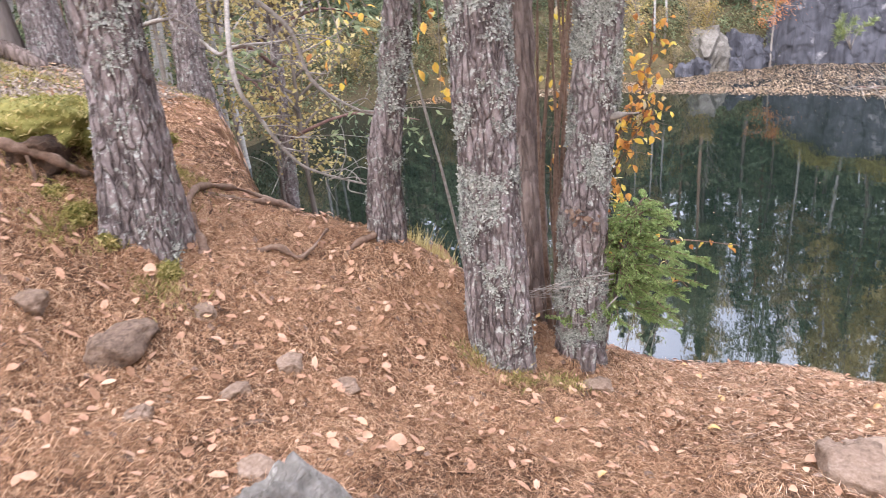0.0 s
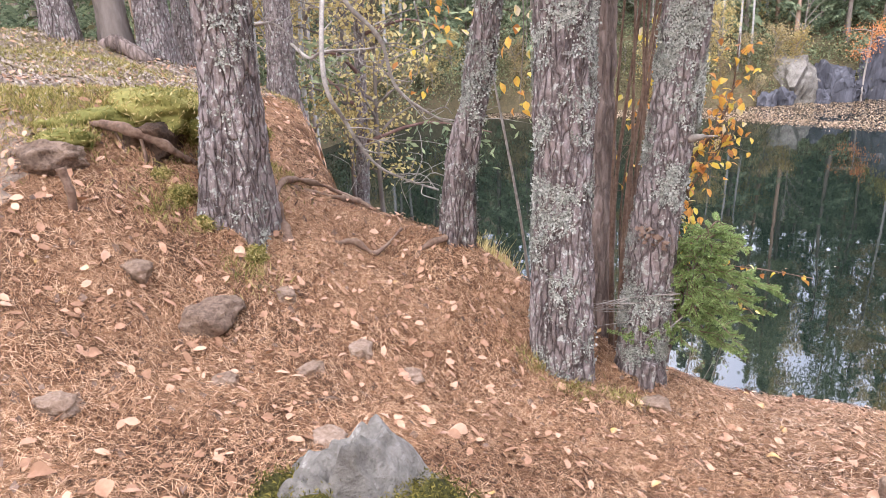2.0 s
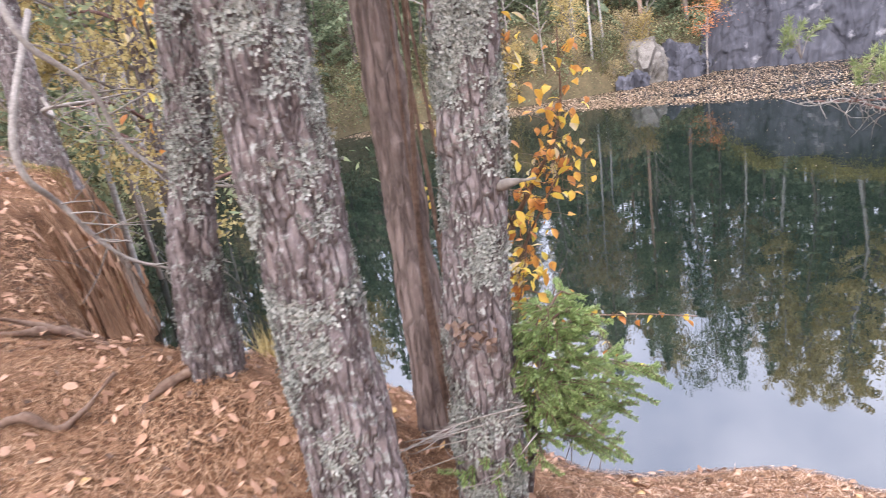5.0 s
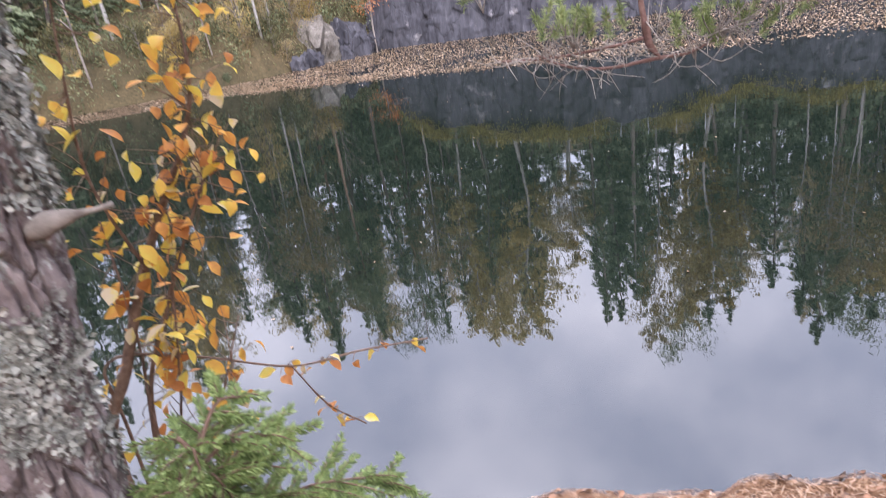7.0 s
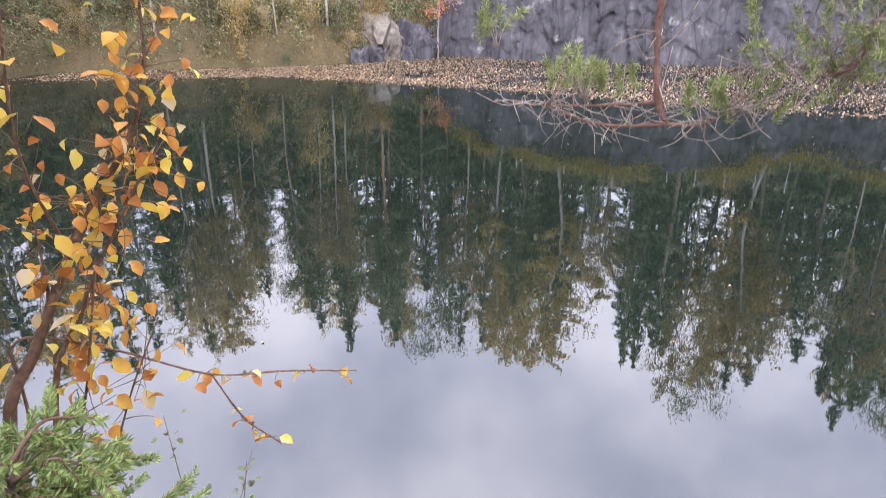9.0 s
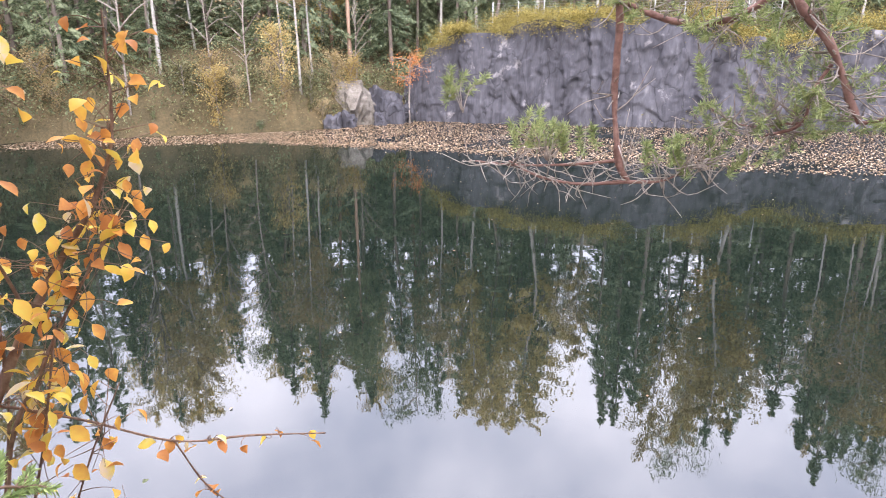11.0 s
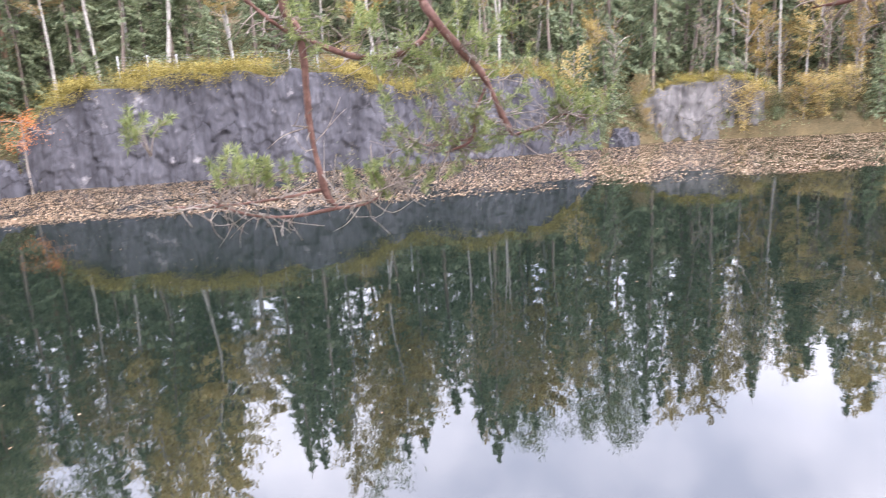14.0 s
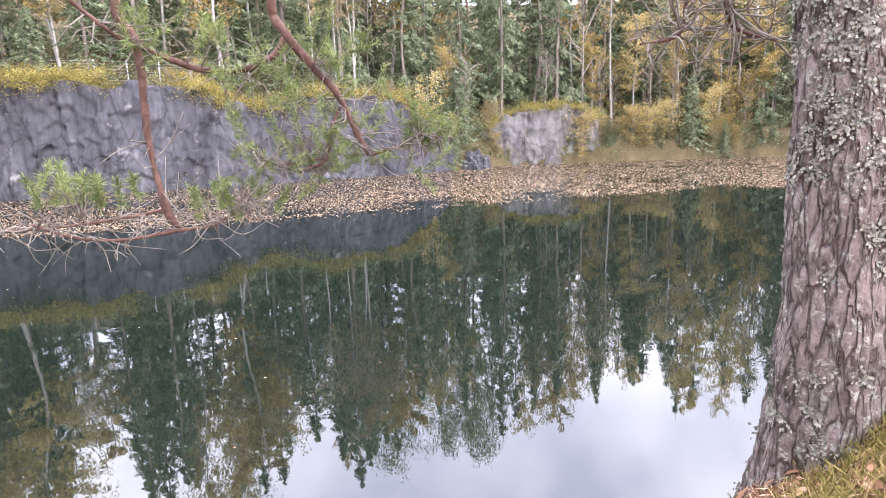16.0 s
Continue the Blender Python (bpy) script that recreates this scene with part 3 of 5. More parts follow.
def boulder(name, x, y, size, seed, material, label, sink=0.3, z=None, squash=(1, 1, 0.7), category="stone", detail=3, facet=1.0):
    bm = bmesh.new()
    bmesh.ops.create_icosphere(bm, subdivisions=detail, radius=1.0)
    co = np.array([v.co[:] for v in bm.verts])
    g, gap, c = worley(co + seed * 7.3, 0.9, seed)
    g, gap, cb = worley(co + seed * 2.9, 2.3, seed + 2)
    r = 1 + facet * (0.5 * (c - 0.5) + 0.2 * (cb - 0.5)) + (0.2 if facet else 0.34) * fbm(co + seed * 3.1, 1.4, 4, seed)
    co = np.clip(co, -0.8, 0.78) * r[:, None] * np.array(squash) * size
    for v, q in zip(bm.verts, co):
        v.co = q
    me = bpy.data.meshes.new(name)
    if facet < 1:
        for f in bm.faces:
            f.smooth = True
    bm.to_mesh(me)
    bm.free()
    ob = thing(name, me, material, label, category)
    zz = ground_at(x, y) if z is None else z
    ob.location = (x, y, zz + size * squash[2] * (0.6 - sink))
    ob.rotation_euler = (0, 0, seed * 1.7)
    return ob


for k, (x, y, s) in enumerate([(8.9, 33.3, 1.25), (10.4, 33.4, 1.15), (8.3, 31.7, 0.5), (11.0, 33.2, 0.9), (7.4, 31.2, 0.45), (9.9, 32.2, 0.4), (11.5, 33.4, 0.6), (35.2, 16.1, 0.7), (36.2, 15.9, 0.5)]):
    boulder("shore_boulder", x, y, s, 40 + k, M_ROCK if k == 0 else M_CLIFF, "grey angular boulder at the far waterline", 0.3, 0.0, (0.9, 0.8, 1.25), "stone", 4)

# ---------------------------------------------------------------- trees
def pine_trunk_mesh(name, line, r, flare, seed, plates=1.0, fine_to=3.4, flare_h=0.45, lobes=5, seg=150, dz=0.014):
    """A plated trunk along a line of points from the root to the tip; plates deepen the bark."""
    total = np.linalg.norm(np.diff(np.asarray(line, float), axis=0), axis=1).sum()
    p = spline(line, 500)
    arc = np.concatenate([[0], np.cumsum(np.linalg.norm(np.diff(p, axis=0), axis=1))])
    hs = np.concatenate([np.arange(0, min(fine_to, total), dz), np.arange(fine_to, total, 0.35), [total]]) if total > fine_to else np.arange(0, total, 0.022)
    c = np.stack([np.interp(hs, arc, p[:, k]) for k in range(3)], 1)
    ang = np.linspace(0, 2 * np.pi, seg, endpoint=False)
    rad = r * (1 - 0.75 * hs / total) ** 0.8
    fl = flare * np.exp(-hs / flare_h)
    lob = 0.55 + 0.45 * np.cos(lobes * ang + seed) + 0.25 * np.cos(3 * ang + 2 * seed)
    R = rad[:, None] + fl[:, None] * np.maximum(lob, 0.15)[None, :]
    v = np.stack([c[:, None, 0] + R * np.cos(ang), c[:, None, 1] + R * np.sin(ang), np.repeat(c[:, 2:3], seg, 1)], 2).reshape(-1, 3)
    q = (v - c[0]) * np.array([1, 1, 0.24]) + seed * 3.7
    q = q + 0.012 * np.stack([vnoise(q, 22, 1), vnoise(q, 22, 2), vnoise(q, 22, 3)], 1)
    d1, gap, cell = worley(q, 21.0, seed)
    d1b, gapb, cellb = worley(q * np.array([1, 1, 1.6]), 44.0, seed + 9)
    fade = np.repeat(np.clip((fine_to - hs) / 0.5, 0, 1), seg)
    disp = plates * (0.009 * (np.minimum(gap / 0.22, 1) - 0.7) + 0.008 * (cell - 0.5) + 0.006 * (cellb - 0.5) + 0.003 * (np.minimum(gapb / 0.2, 1) - 0.5)) + 0.012 * fbm(v, 5.0, 3, seed)
    nrm = np.stack([np.tile(np.cos(ang), len(hs)), np.tile(np.sin(ang), len(hs)), np.zeros(len(hs) * seg)], 1)
    v = v + nrm * (disp * fade)[:, None]
    m = len(hs)
    i = np.arange(m - 1)[:, None] * seg
    j = np.arange(seg)[None, :]
    f = np.stack([i + j, i + (j + 1) % seg, i + seg + (j + 1) % seg, i + seg + j], -1).reshape(-1, 4)
    return mesh_from(name, v, f), v.reshape(m, seg, 3), hs


def lichen_mesh(rings, hs, seed, count, size=0.021, upto=3.0):
    r = np.random.default_rng(seed)
    rows = int(np.searchsorted(hs, upto))
    cand = np.stack([r.integers(4, rows - 1, count * 5), r.integers(0, rings.shape[1], count * 5)], 1)
    pos = rings[cand[:, 0], cand[:, 1]]
    n = fbm(pos, 7.0, 3, seed) + r.uniform(-0.6, 0.6, len(pos))
    keep = np.argsort(-n)[:count]
    pos, cand = pos[keep], cand[keep]
    centre = rings[cand[:, 0]].mean(1)
    out_n = pos - centre
    out_n[:, 2] = 0
    out_n /= np.linalg.norm(out_n, axis=1)[:, None] + 1e-9
    k = 22
    c = np.repeat(pos, k, 0)
    o = np.repeat(out_n, k, 0)
    s = np.repeat(size * r.uniform(0.4, 1.7, count), k)[:, None]
    side = np.cross(o, units(len(c), r))
    side /= np.linalg.norm(side, axis=1)[:, None] + 1e-9
    w = np.cross(o, side)
    spot = c + o * r.uniform(0.001, 0.007, (len(c), 1)) + side * s * np.abs(r.normal(size=(len(c), 1))) * 0.9
    return mesh_from("lichen", *blades(spot, side * s * 0.24 + o * s * r.uniform(0.0, 0.22, (len(c), 1)), w * s * 0.19), False)


def high_crown(p, top, seed, parent, mat_f, start=0.55, n_br=12, reach=1.6, leaf=0.07, per=110):
    """Branches and foliage in the upper part of a trunk line that runs to its tip."""
    r = np.random.default_rng(seed)
    line = spline(p, 60)
    tubes, cs = [], []
    for k in range(n_br):
        f = start + (0.98 - start) * k / n_br
        b = line[int(f * 59)]
        a = k * 2.4 + r.uniform(-0.4, 0.4)
        L = reach * (1.15 - f) / (1.15 - start) * r.uniform(0.7, 1.2)
        tip = b + np.array([np.cos(a) * L, np.sin(a) * L, L * r.uniform(-0.05, 0.4)])
        mid = (b + tip) / 2 + np.array([0, 0, 0.12 * L])
        tubes.append(tube([b, mid, tip], 0.03, 0.008, 5, 7))
        t = r.uniform(0.35, 1.05, per)[:, None]
        cs.append(b + (tip - b) * t + r.normal(size=(per, 3)) * 0.16 * L * np.array([1, 1, 0.6]))
    part("bough_mass", tube_mesh("bough_mass", tubes), M_BRANCH, parent, "thin reddish upper branches", "stuff")
    part("crown", mesh_from("crown", *random_leaves(np.concatenate(cs), leaf, r, 0.0, 0.35), False), mat_f, parent, "open needle crown", "stuff")


def near_pine(name, pts, r, flare, seed, label, bark=None, lichen=500, plates=1.0, full=10.0, crown=True, lobes=5, foliage=None, seg=150, dz=0.014):
    """A near tree: pts run from its root upwards; the line goes on to its tip."""
    pts = [np.array(q, float) for q in pts]
    d = pts[-1] - pts[0]
    d /= np.linalg.norm(d)
    last = pts[-1]
    up = np.array([0, 0, 1.0])
    line = [pts[0] - np.array([0, 0, 0.25])] + pts[1:] + [last + (d * 0.6 + up * 0.4) * (full * 0.4), last + (d * 0.4 + up * 0.6) * full * 0.9]
    tree = thing(name, None, None, label, "tree", group="pines on the bank")
    me, rings, hs = pine_trunk_mesh("trunk", line, r, flare, seed, plates, lobes=lobes, seg=seg, dz=dz)
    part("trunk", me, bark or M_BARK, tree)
    if lichen:
        part("lichen", lichen_mesh(rings, hs, seed, lichen), M_LICHEN, tree, "grey leafy lichen flakes", "stuff")
    if crown:
        high_crown(line, full, seed, tree, foliage or M_PINE)
    return tree


PINE_1 = near_pine("pine_tree", [(-1.42, 2.50, 1.84), (-1.40, 2.52, 2.3), (-1.36, 2.54, 3.0)], 0.148, 0.16, 3, "thick grey pine with scaly bark and flared roots", lichen=330, plates=0.9)
PINE_2 = near_pine("pine_tree", [(0.29, 2.84, 0.82), (0.275, 2.83, 1.6), (0.27, 2.83, 2.9)], 0.162, 0.05, 8, "straight pine with purple-grey bark spotted with lichen", lichen=1700)
PINE_3 = near_pine("pine_tree", [(0.70, 3.18, 0.72), (0.76, 3.22, 1.68), (0.86, 3.32, 2.86)], 0.135, 0.04, 14, "leaning pine thickly covered with grey lichen", lichen=2900)
PINE_4 = near_pine("pine_tree", [(-0.43, 3.33, 1.56), (-0.36, 3.36, 2.1), (-0.20, 3.40, 2.95)], 0.088, 0.07, 21, "slender grey pine leaning over the bank edge", lichen=600, full=8)
PINE_5 = near_pine("pine_tree", [(3.68, 1.80, 1.10), (3.69, 1.81, 1.8), (3.71, 1.84, 2.85)], 0.158, 0.17, 27, "broad pine with plated reddish-grey bark beside the water", lichen=650, plates=0.8, full=11)
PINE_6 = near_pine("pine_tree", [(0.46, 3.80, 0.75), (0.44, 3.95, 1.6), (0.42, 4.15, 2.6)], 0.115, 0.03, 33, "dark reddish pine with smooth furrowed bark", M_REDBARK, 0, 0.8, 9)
for k, (x, y, lean, r, kind) in enumerate([(-3.35, 6.75, 0.10, 0.15, 0), (-5.15, 5.45, 0.0, 0.15, 1), (-4.72, 5.72, -0.05, 0.13, 2), (-4.45, 6.0, 0.02, 0.18, 1), (-4.9, 7.2, 0.02, 0.13, 0), (-3.0, 7.9, 0.15, 0.10, 0)]):
    z = ground_at(x, y)
    near_pine("pine_tree", [(x, y, z), (x + lean * 0.4, y, z + 0.8), (x + lean, y, z + 2.0)], r, 0.12, 50 + k, ["grey lichen-covered trunk above the bank edge", "brownish pine trunk behind the mossy mound", "pale smooth trunk with a dark lump for the hollow at its foot"][kind],
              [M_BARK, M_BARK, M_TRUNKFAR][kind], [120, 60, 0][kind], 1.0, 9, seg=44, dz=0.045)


# far trees: a few kinds, each built once and then copied
TALL = {}
def far_tree(name, label, h, r, trunk_mat, crown_mat, crown_fn, seed, group):
    tree = thing(name, None, None, label, "tree", group=group)
    rr = np.random.default_rng(seed)
    bend = rr.normal(size=(3, 2)) * h * 0.012
    line = [(0, 0, -0.3), (bend[0][0], bend[0][1], h * 0.35), (bend[1][0], bend[1][1], h * 0.7), (bend[1][0], bend[1][1], h)]
    tubes, (cv, cf) = crown_fn(spline(line, 50), h, rr)
    part("trunk", tube_mesh("trunk", [tube(line, r, 0.012, 8, 18, r * 0.15, seed=seed)]), trunk_mat, tree)
    if tubes:
        part("branch_growth", tube_mesh("branch_growth", tubes), trunk_mat, tree, kind="stuff")
    part("crown", mesh_from("crown", cv, cf, False), crown_mat, tree, kind="stuff")
    TALL[tree.name] = h
    return tree


def spruce_crown(low=0.08, reach=0.17, dense=1.0):
    def fn(line, h, r):
        cs, us, vs, tubes = [], [], [], []
        z = low
        while z < 0.985:
            b = line[int(z * 49)]
            L0 = h * reach * (1 - z) ** 0.85 * r.uniform(0.8, 1.15) + 0.12
            for k in range(int(r.integers(5, 8))):
                if r.random() < 0.12:
                    continue
                a = r.uniform(0, 2 * np.pi)
                L = L0 * r.uniform(0.6, 1.2)
                droop = -0.35 - 0.3 * (1 - z)
                n = int((5 + L * 15) * dense)
                t = r.uniform(0.12, 1, n) ** 0.8
                d = np.array([np.cos(a), np.sin(a), 0])
                s = np.array([-np.sin(a), np.cos(a), 0])
                c = b + d * (t * L)[:, None] + np.array([0, 0, 1]) * (droop * L * t ** 1.4 + 0.2 * L * t ** 4)[:, None]
                wide = (0.22 * L * (1.1 - t)) * r.uniform(-1, 1, n)
                c = c + s * wide[:, None] - np.array([0, 0, 1]) * np.abs(r.normal(0, 0.09, n))[:, None]
                cs.append(c)
                us.append((d * 0.7 + s * np.sign(wide)[:, None] * 0.6 + np.array([0, 0, -0.45]) + r.normal(size=(n, 3)) * 0.3) * r.uniform(0.08, 0.18, n)[:, None])
                vs.append((s * 0.7 + np.array([0, 0, 0.5]) + r.normal(size=(n, 3)) * 0.4) * r.uniform(0.028, 0.06, n)[:, None])
            z += 0.020 + 0.012 * (1 - z)
        return tubes, blades(np.concatenate(cs), np.concatenate(us), np.concatenate(vs))
    return fn


def broad_crown(low=0.35, reach=0.2, n_br=34, per=90, leaf=0.055, rise=0.55, clump=0.11, slim=0.6):
    def fn(line, h, r):
        cs, tubes = [], []
        for k in range(n_br):
            z = low + (0.97 - low) * (k + r.random()) / n_br
            b = line[int(z * 49)]
            a = r.uniform(0, 2 * np.pi)
            prof = np.sin(np.pi * np.clip((z - low) / (1.04 - low), 0.12, 1)) ** 0.6
            L = h * reach * prof * r.uniform(0.6, 1.25)
            tip = b + np.array([np.cos(a) * L, np.sin(a) * L, L * rise * r.uniform(0.4, 1.3)])
            mid = (b + tip) / 2 + np.array([0, 0, 0.1 * L])
            if k % 5 < 3:
                tubes.append(tube([b, mid, tip], 0.02 + 0.012 * L, 0.005, 3, 5))
            m = int(per * r.uniform(0.3, 1.4))
            t = r.uniform(0.2, 1.1, m)[:, None]
            cs.append(b + (tip - b) * t + r.normal(size=(m, 3)) * clump * np.maximum(L, 0.6) * np.array([1, 1, 1.1]))
        c = np.concatenate(cs)
        return tubes, random_leaves(c, leaf, r, 0.0, slim)
    return fn


FOREST = "trees round the lake"
SPRUCES = [far_tree("spruce_tree", "tall dark green spruce on the far bank", h, 0.13, M_TRUNKFAR, M_SPRUCE, spruce_crown(lo, re, 1.05), s, FOREST) for h, lo, re, s in [(13, 0.06, 0.20, 1), (11, 0.1, 0.21, 2), (15, 0.14, 0.17, 3), (6, 0.03, 0.26, 4)]]
BIRCHES = [far_tree("birch_tree", "slender white birch with thin golden leaves", h, 0.085, M_BIRCH, m, broad_crown(lo, 0.145, 44, per * 1.7, 0.062), s, FOREST) for h, lo, per, m, s in [(12, 0.3, 90, M_GOLD, 11), (13.5, 0.4, 75, M_OCHRE, 12), (10, 0.25, 100, M_GOLD, 13), (11, 0.45, 22, M_OCHRE, 14)]]
PINES = [far_tree("pine_tree", "tall pine with a bare trunk and high crown", h, 0.13, M_PINETRUNK, M_PINE, broad_crown(lo, 0.16, 26, 260, 0.095, 0.35, 0.17, 0.26), s, FOREST) for h, lo, s in [(14, 0.55, 21), (12.5, 0.45, 22)]]
SHRUBS = [far_tree("shrub", "bushy undergrowth at the waterline", h, 0.03, M_TWIG, m, broad_crown(0.05, 0.42, 28, 90, 0.045, 0.9, 0.2), s, FOREST) for h, m, s in [(2.2, M_OCHRE, 31), (1.8, M_SCRUB, 32), (2.6, M_GOLD, 33), (1.6, M_PINE, 34)]]
BARE = [far_tree("bare_tree", "leafless grey sapling with fine twigs", h, 0.035, M_TWIG, M_OCHRE, broad_crown(0.2, 0.22, 40, 5, 0.045, 1.0), s, FOREST) for h, s in [(5.5, 41), (7.0, 42)]]
USED = set()


def plant(tree, x, y, scale=1.0, turn=None, wide=1.0, z=None):
    r = rng.uniform(0, 360) if turn is None else turn
    m = pose(x, y, (ground_at(x, y) if z is None else z) - 0.05, 0, 0, r) @ Matrix.Diagonal((scale * wide, scale * wide, scale, 1))
    if tree.name not in USED:
        USED.add(tree.name)
        tree.matrix_basis = m
        return tree
    return copy_thing(tree, m)


def pick(items, weights):
    return items[int(rng.choice(len(items), p=np.array(weights) / sum(weights)))]


def along(line, n, depth0, depth1, chooser, smin=0.8, smax=1.15):
    """Plants n trees behind a shore line, between two depths from it."""
    pts = spline(line, 200)
    d = np.gradient(pts, axis=0)
    d /= np.linalg.norm(d, axis=1)[:, None]
    nrm = np.stack([-d[:, 1], d[:, 0]], 1)
    if lake_distance(*(pts[100] + nrm[100] * 3)[:, None])[0] < 0:
        nrm = -nrm
    for k in range(n):
        i = int(np.clip((k + rng.uniform(0, 1)) / n * 199, 0, 199))
        q = pts[i] + nrm[i] * rng.uniform(depth0, depth1)
        if lake_distance(q[:1], q[1:])[0] > depth0 * 0.6:
            plant(chooser(), q[0], q[1], rng.uniform(smin, smax), wide=rng.uniform(0.85, 1.15))


cliff_line = CLIFF
right_line = np.array([(34, 16.6), (39, 14.5), (42.5, 8), (44.5, 2), (46.3, -5), (42, -11.5)])
left_line = np.array([(-8.3, 14), (-8.2, 20), (-7.5, 25), (-4.5, 30), (1, 30.4), (5.8, 30.6), (10, 33)])
mixed = lambda: pick(SPRUCES[:3] + BIRCHES + PINES, [3, 3, 2, 2, 2, 2, 2, 1.5, 1.5])
gold = lambda: pick(SPRUCES[:3] + BIRCHES, [1.5, 1.5, 1, 3, 2.5, 2.5, 1])
dark = lambda: pick(SPRUCES[:3] + BIRCHES[:3] + PINES, [4, 4, 3, 1.2, 1.2, 1, 1, 1])


# the skyline of the woods as seen from the bank: bearing from north and height of the tree tops, in degrees
SKYLINE = np.array([(-14, 27), (-4, 30.5), (-1, 28.5), (1.9, 25), (4.5, 27), (7.3, 29.5), (11.2, 32), (13.5, 28.5), (15.8, 30.5), (18.5, 29.5), (22, 31.5), (25.4, 32.2), (28, 32), (31, 30.5), (32.5, 24.5), (34.6, 24),
                    (36.9, 31), (39.5, 29.5), (43.2, 33.2), (46.4, 32), (50.5, 29.6), (52.7, 25.8), (55, 31.8), (58.4, 31), (60.3, 28), (64.5, 28.8), (66.7, 26), (70.8, 29), (73.7, 27), (77, 26.8), (79.3, 23.4), (82.5, 23.8), (84.7, 25.4), (88, 24), (110, 24)])
GOLDEN = [(-14, 2.5), (13.5, 17), (20, 31.8), (39, 50.8), (58, 66), (72, 110)]


def room_for(x, y):
    """The height that a tree may have at a place under the skyline, and whether its stretch of wood is golden."""
    az = math.degrees(math.atan2(x - 1.35, y - 2.05))
    top = math.hypot(x - 1.35, y - 2.05) * math.tan(radians(1.4 + float(np.interp(az, SKYLINE[:, 0], SKYLINE[:, 1])))) - 2.44
    return top - ground_at(x, y), any(a < az < b for a, b in GOLDEN), az


def woods(step, s0, s1, chance, low, high, chooser=None):
    """Plants trees over the land round the lake between two distances from the shore, their tops a share of the skyline's height."""
    for gx0 in np.arange(-24, 66, step):
        for gy0 in np.arange(-26, 56, step):
            x, y = gx0 + rng.uniform(-0.45, 0.45) * step, gy0 + rng.uniform(-0.45, 0.45) * step
            s = lake_distance(np.array([x]), np.array([y]))[0]
            if not s0 < s < s1 or math.hypot(x - 0.3, y - 2) < 13 or (x < 2 and y < 14) or y < -16 or rng.random() > (chance * 0.8 if x < -3 else chance):
                continue
            room, golden, az = room_for(x, y)
            if chooser:
                tree = chooser()
            else:
                tree = gold() if rng.random() < (0.62 if golden else 0.1) else dark()
            if tree in BIRCHES:
                room *= 0.94
            if not -14 < az < 110:
                room = 12.0
            scale = room * rng.uniform(low, high) / TALL[tree.name]
            if scale > 0.25:
                scale = min(scale, 1.7)
                plant(tree, x, y, scale, wide=rng.uniform(0.85, 1.15) * (1.25 if scale < 0.8 else min(1.0, 1.15 / scale)))


woods(2.4, 2.0, 7.0, 0.8, 0.74, 1.04)
woods(3.3, 7.0, 19.0, 0.9, 0.86, 1.06)
woods(2.4, 4.0, 14.0, 0.75, 0.44, 0.66, lambda: pick(SPRUCES[:2] + PINES[1:], [3, 3, 0.8]))
for k in range(900):
    x, y = rng.uniform(-16, 58), rng.uniform(-12, 50)
    s = lake_distance(np.array([x]), np.array([y]))[0]
    if 3.2 < s < 13 and math.hypot(x - 0.3, y - 2) > 15 and x > 2 and rng.random() < 0.42:
        plant(pick([SPRUCES[3], SHRUBS[2], BARE[1]], [3, 1.2, 1.2]), x, y, rng.uniform(0.7, 1.25))
along(right_line, 28, 0.35, 1.3, lambda: pick(SHRUBS, [2, 2, 1, 1.5]), 0.35, 0.8)
along(right_line, 60, 0.15, 0.7, lambda: pick(SHRUBS + [SPRUCES[3]], [1.5, 2, 1, 3, 1.5]), 0.25, 0.55)
along(left_line, 26, 0.3, 1.3, lambda: pick(SHRUBS, [2, 2, 1, 1.5]), 0.35, 0.8)
along(right_line, 60, 0.5, 2.4, lambda: pick(SHRUBS + BARE + [SPRUCES[3]], [1.5, 1.5, 1.5, 2.5, 2.5, 1.5, 1.6]), 0.6, 1.3)
along(left_line, 28, 0.4, 2.2, lambda: pick(SHRUBS + BARE + [SPRUCES[3]], [2, 2, 1, 1.5, 2, 1, 1]), 0.8, 1.3)
along(cliff_line, 16, 1.6, 2.6, lambda: pick(SHRUBS + [SPRUCES[3]], [1.5, 2, 1, 1.5, 0.8]), 0.5, 0.9)
for x, y, k, s in [(28.6, 22.2, 3, 0.9), (29.6, 21.5, 3, 0.8), (30.6, 20.9, 3, 0.95), (7.0, 33.5, 3, 1.0), (5.6, 33.0, 3, 0.9), (6.2, 32.3, 1, 0.8)]:
    plant(BIRCHES[k], x, y, s)
for x, y, k, s in [(43.4, 11.2, 2, 0.55), (44.6, 8.6, 0, 0.6), (45.2, 6.2, 2, 0.5), (46.0, 3.6, 0, 0.6), (46.4, 1.0, 2, 0.6), (36.6, 18.6, 2, 0.45)]:
    plant(BIRCHES[k], x, y, s, wide=1.3)
for k in range(26):
    x = 40.6 + 5.0 * k / 25
    y = float(np.interp(x, [39, 44.5, 46], [14.5, 2, -5]))
    plant(pick(SHRUBS, [1.5, 1.5, 1.5, 2.5]), x + rng.uniform(0.2, 1.6), y + rng.uniform(0.0, 1.0), rng.uniform(0.5, 0.95), wide=1.2)
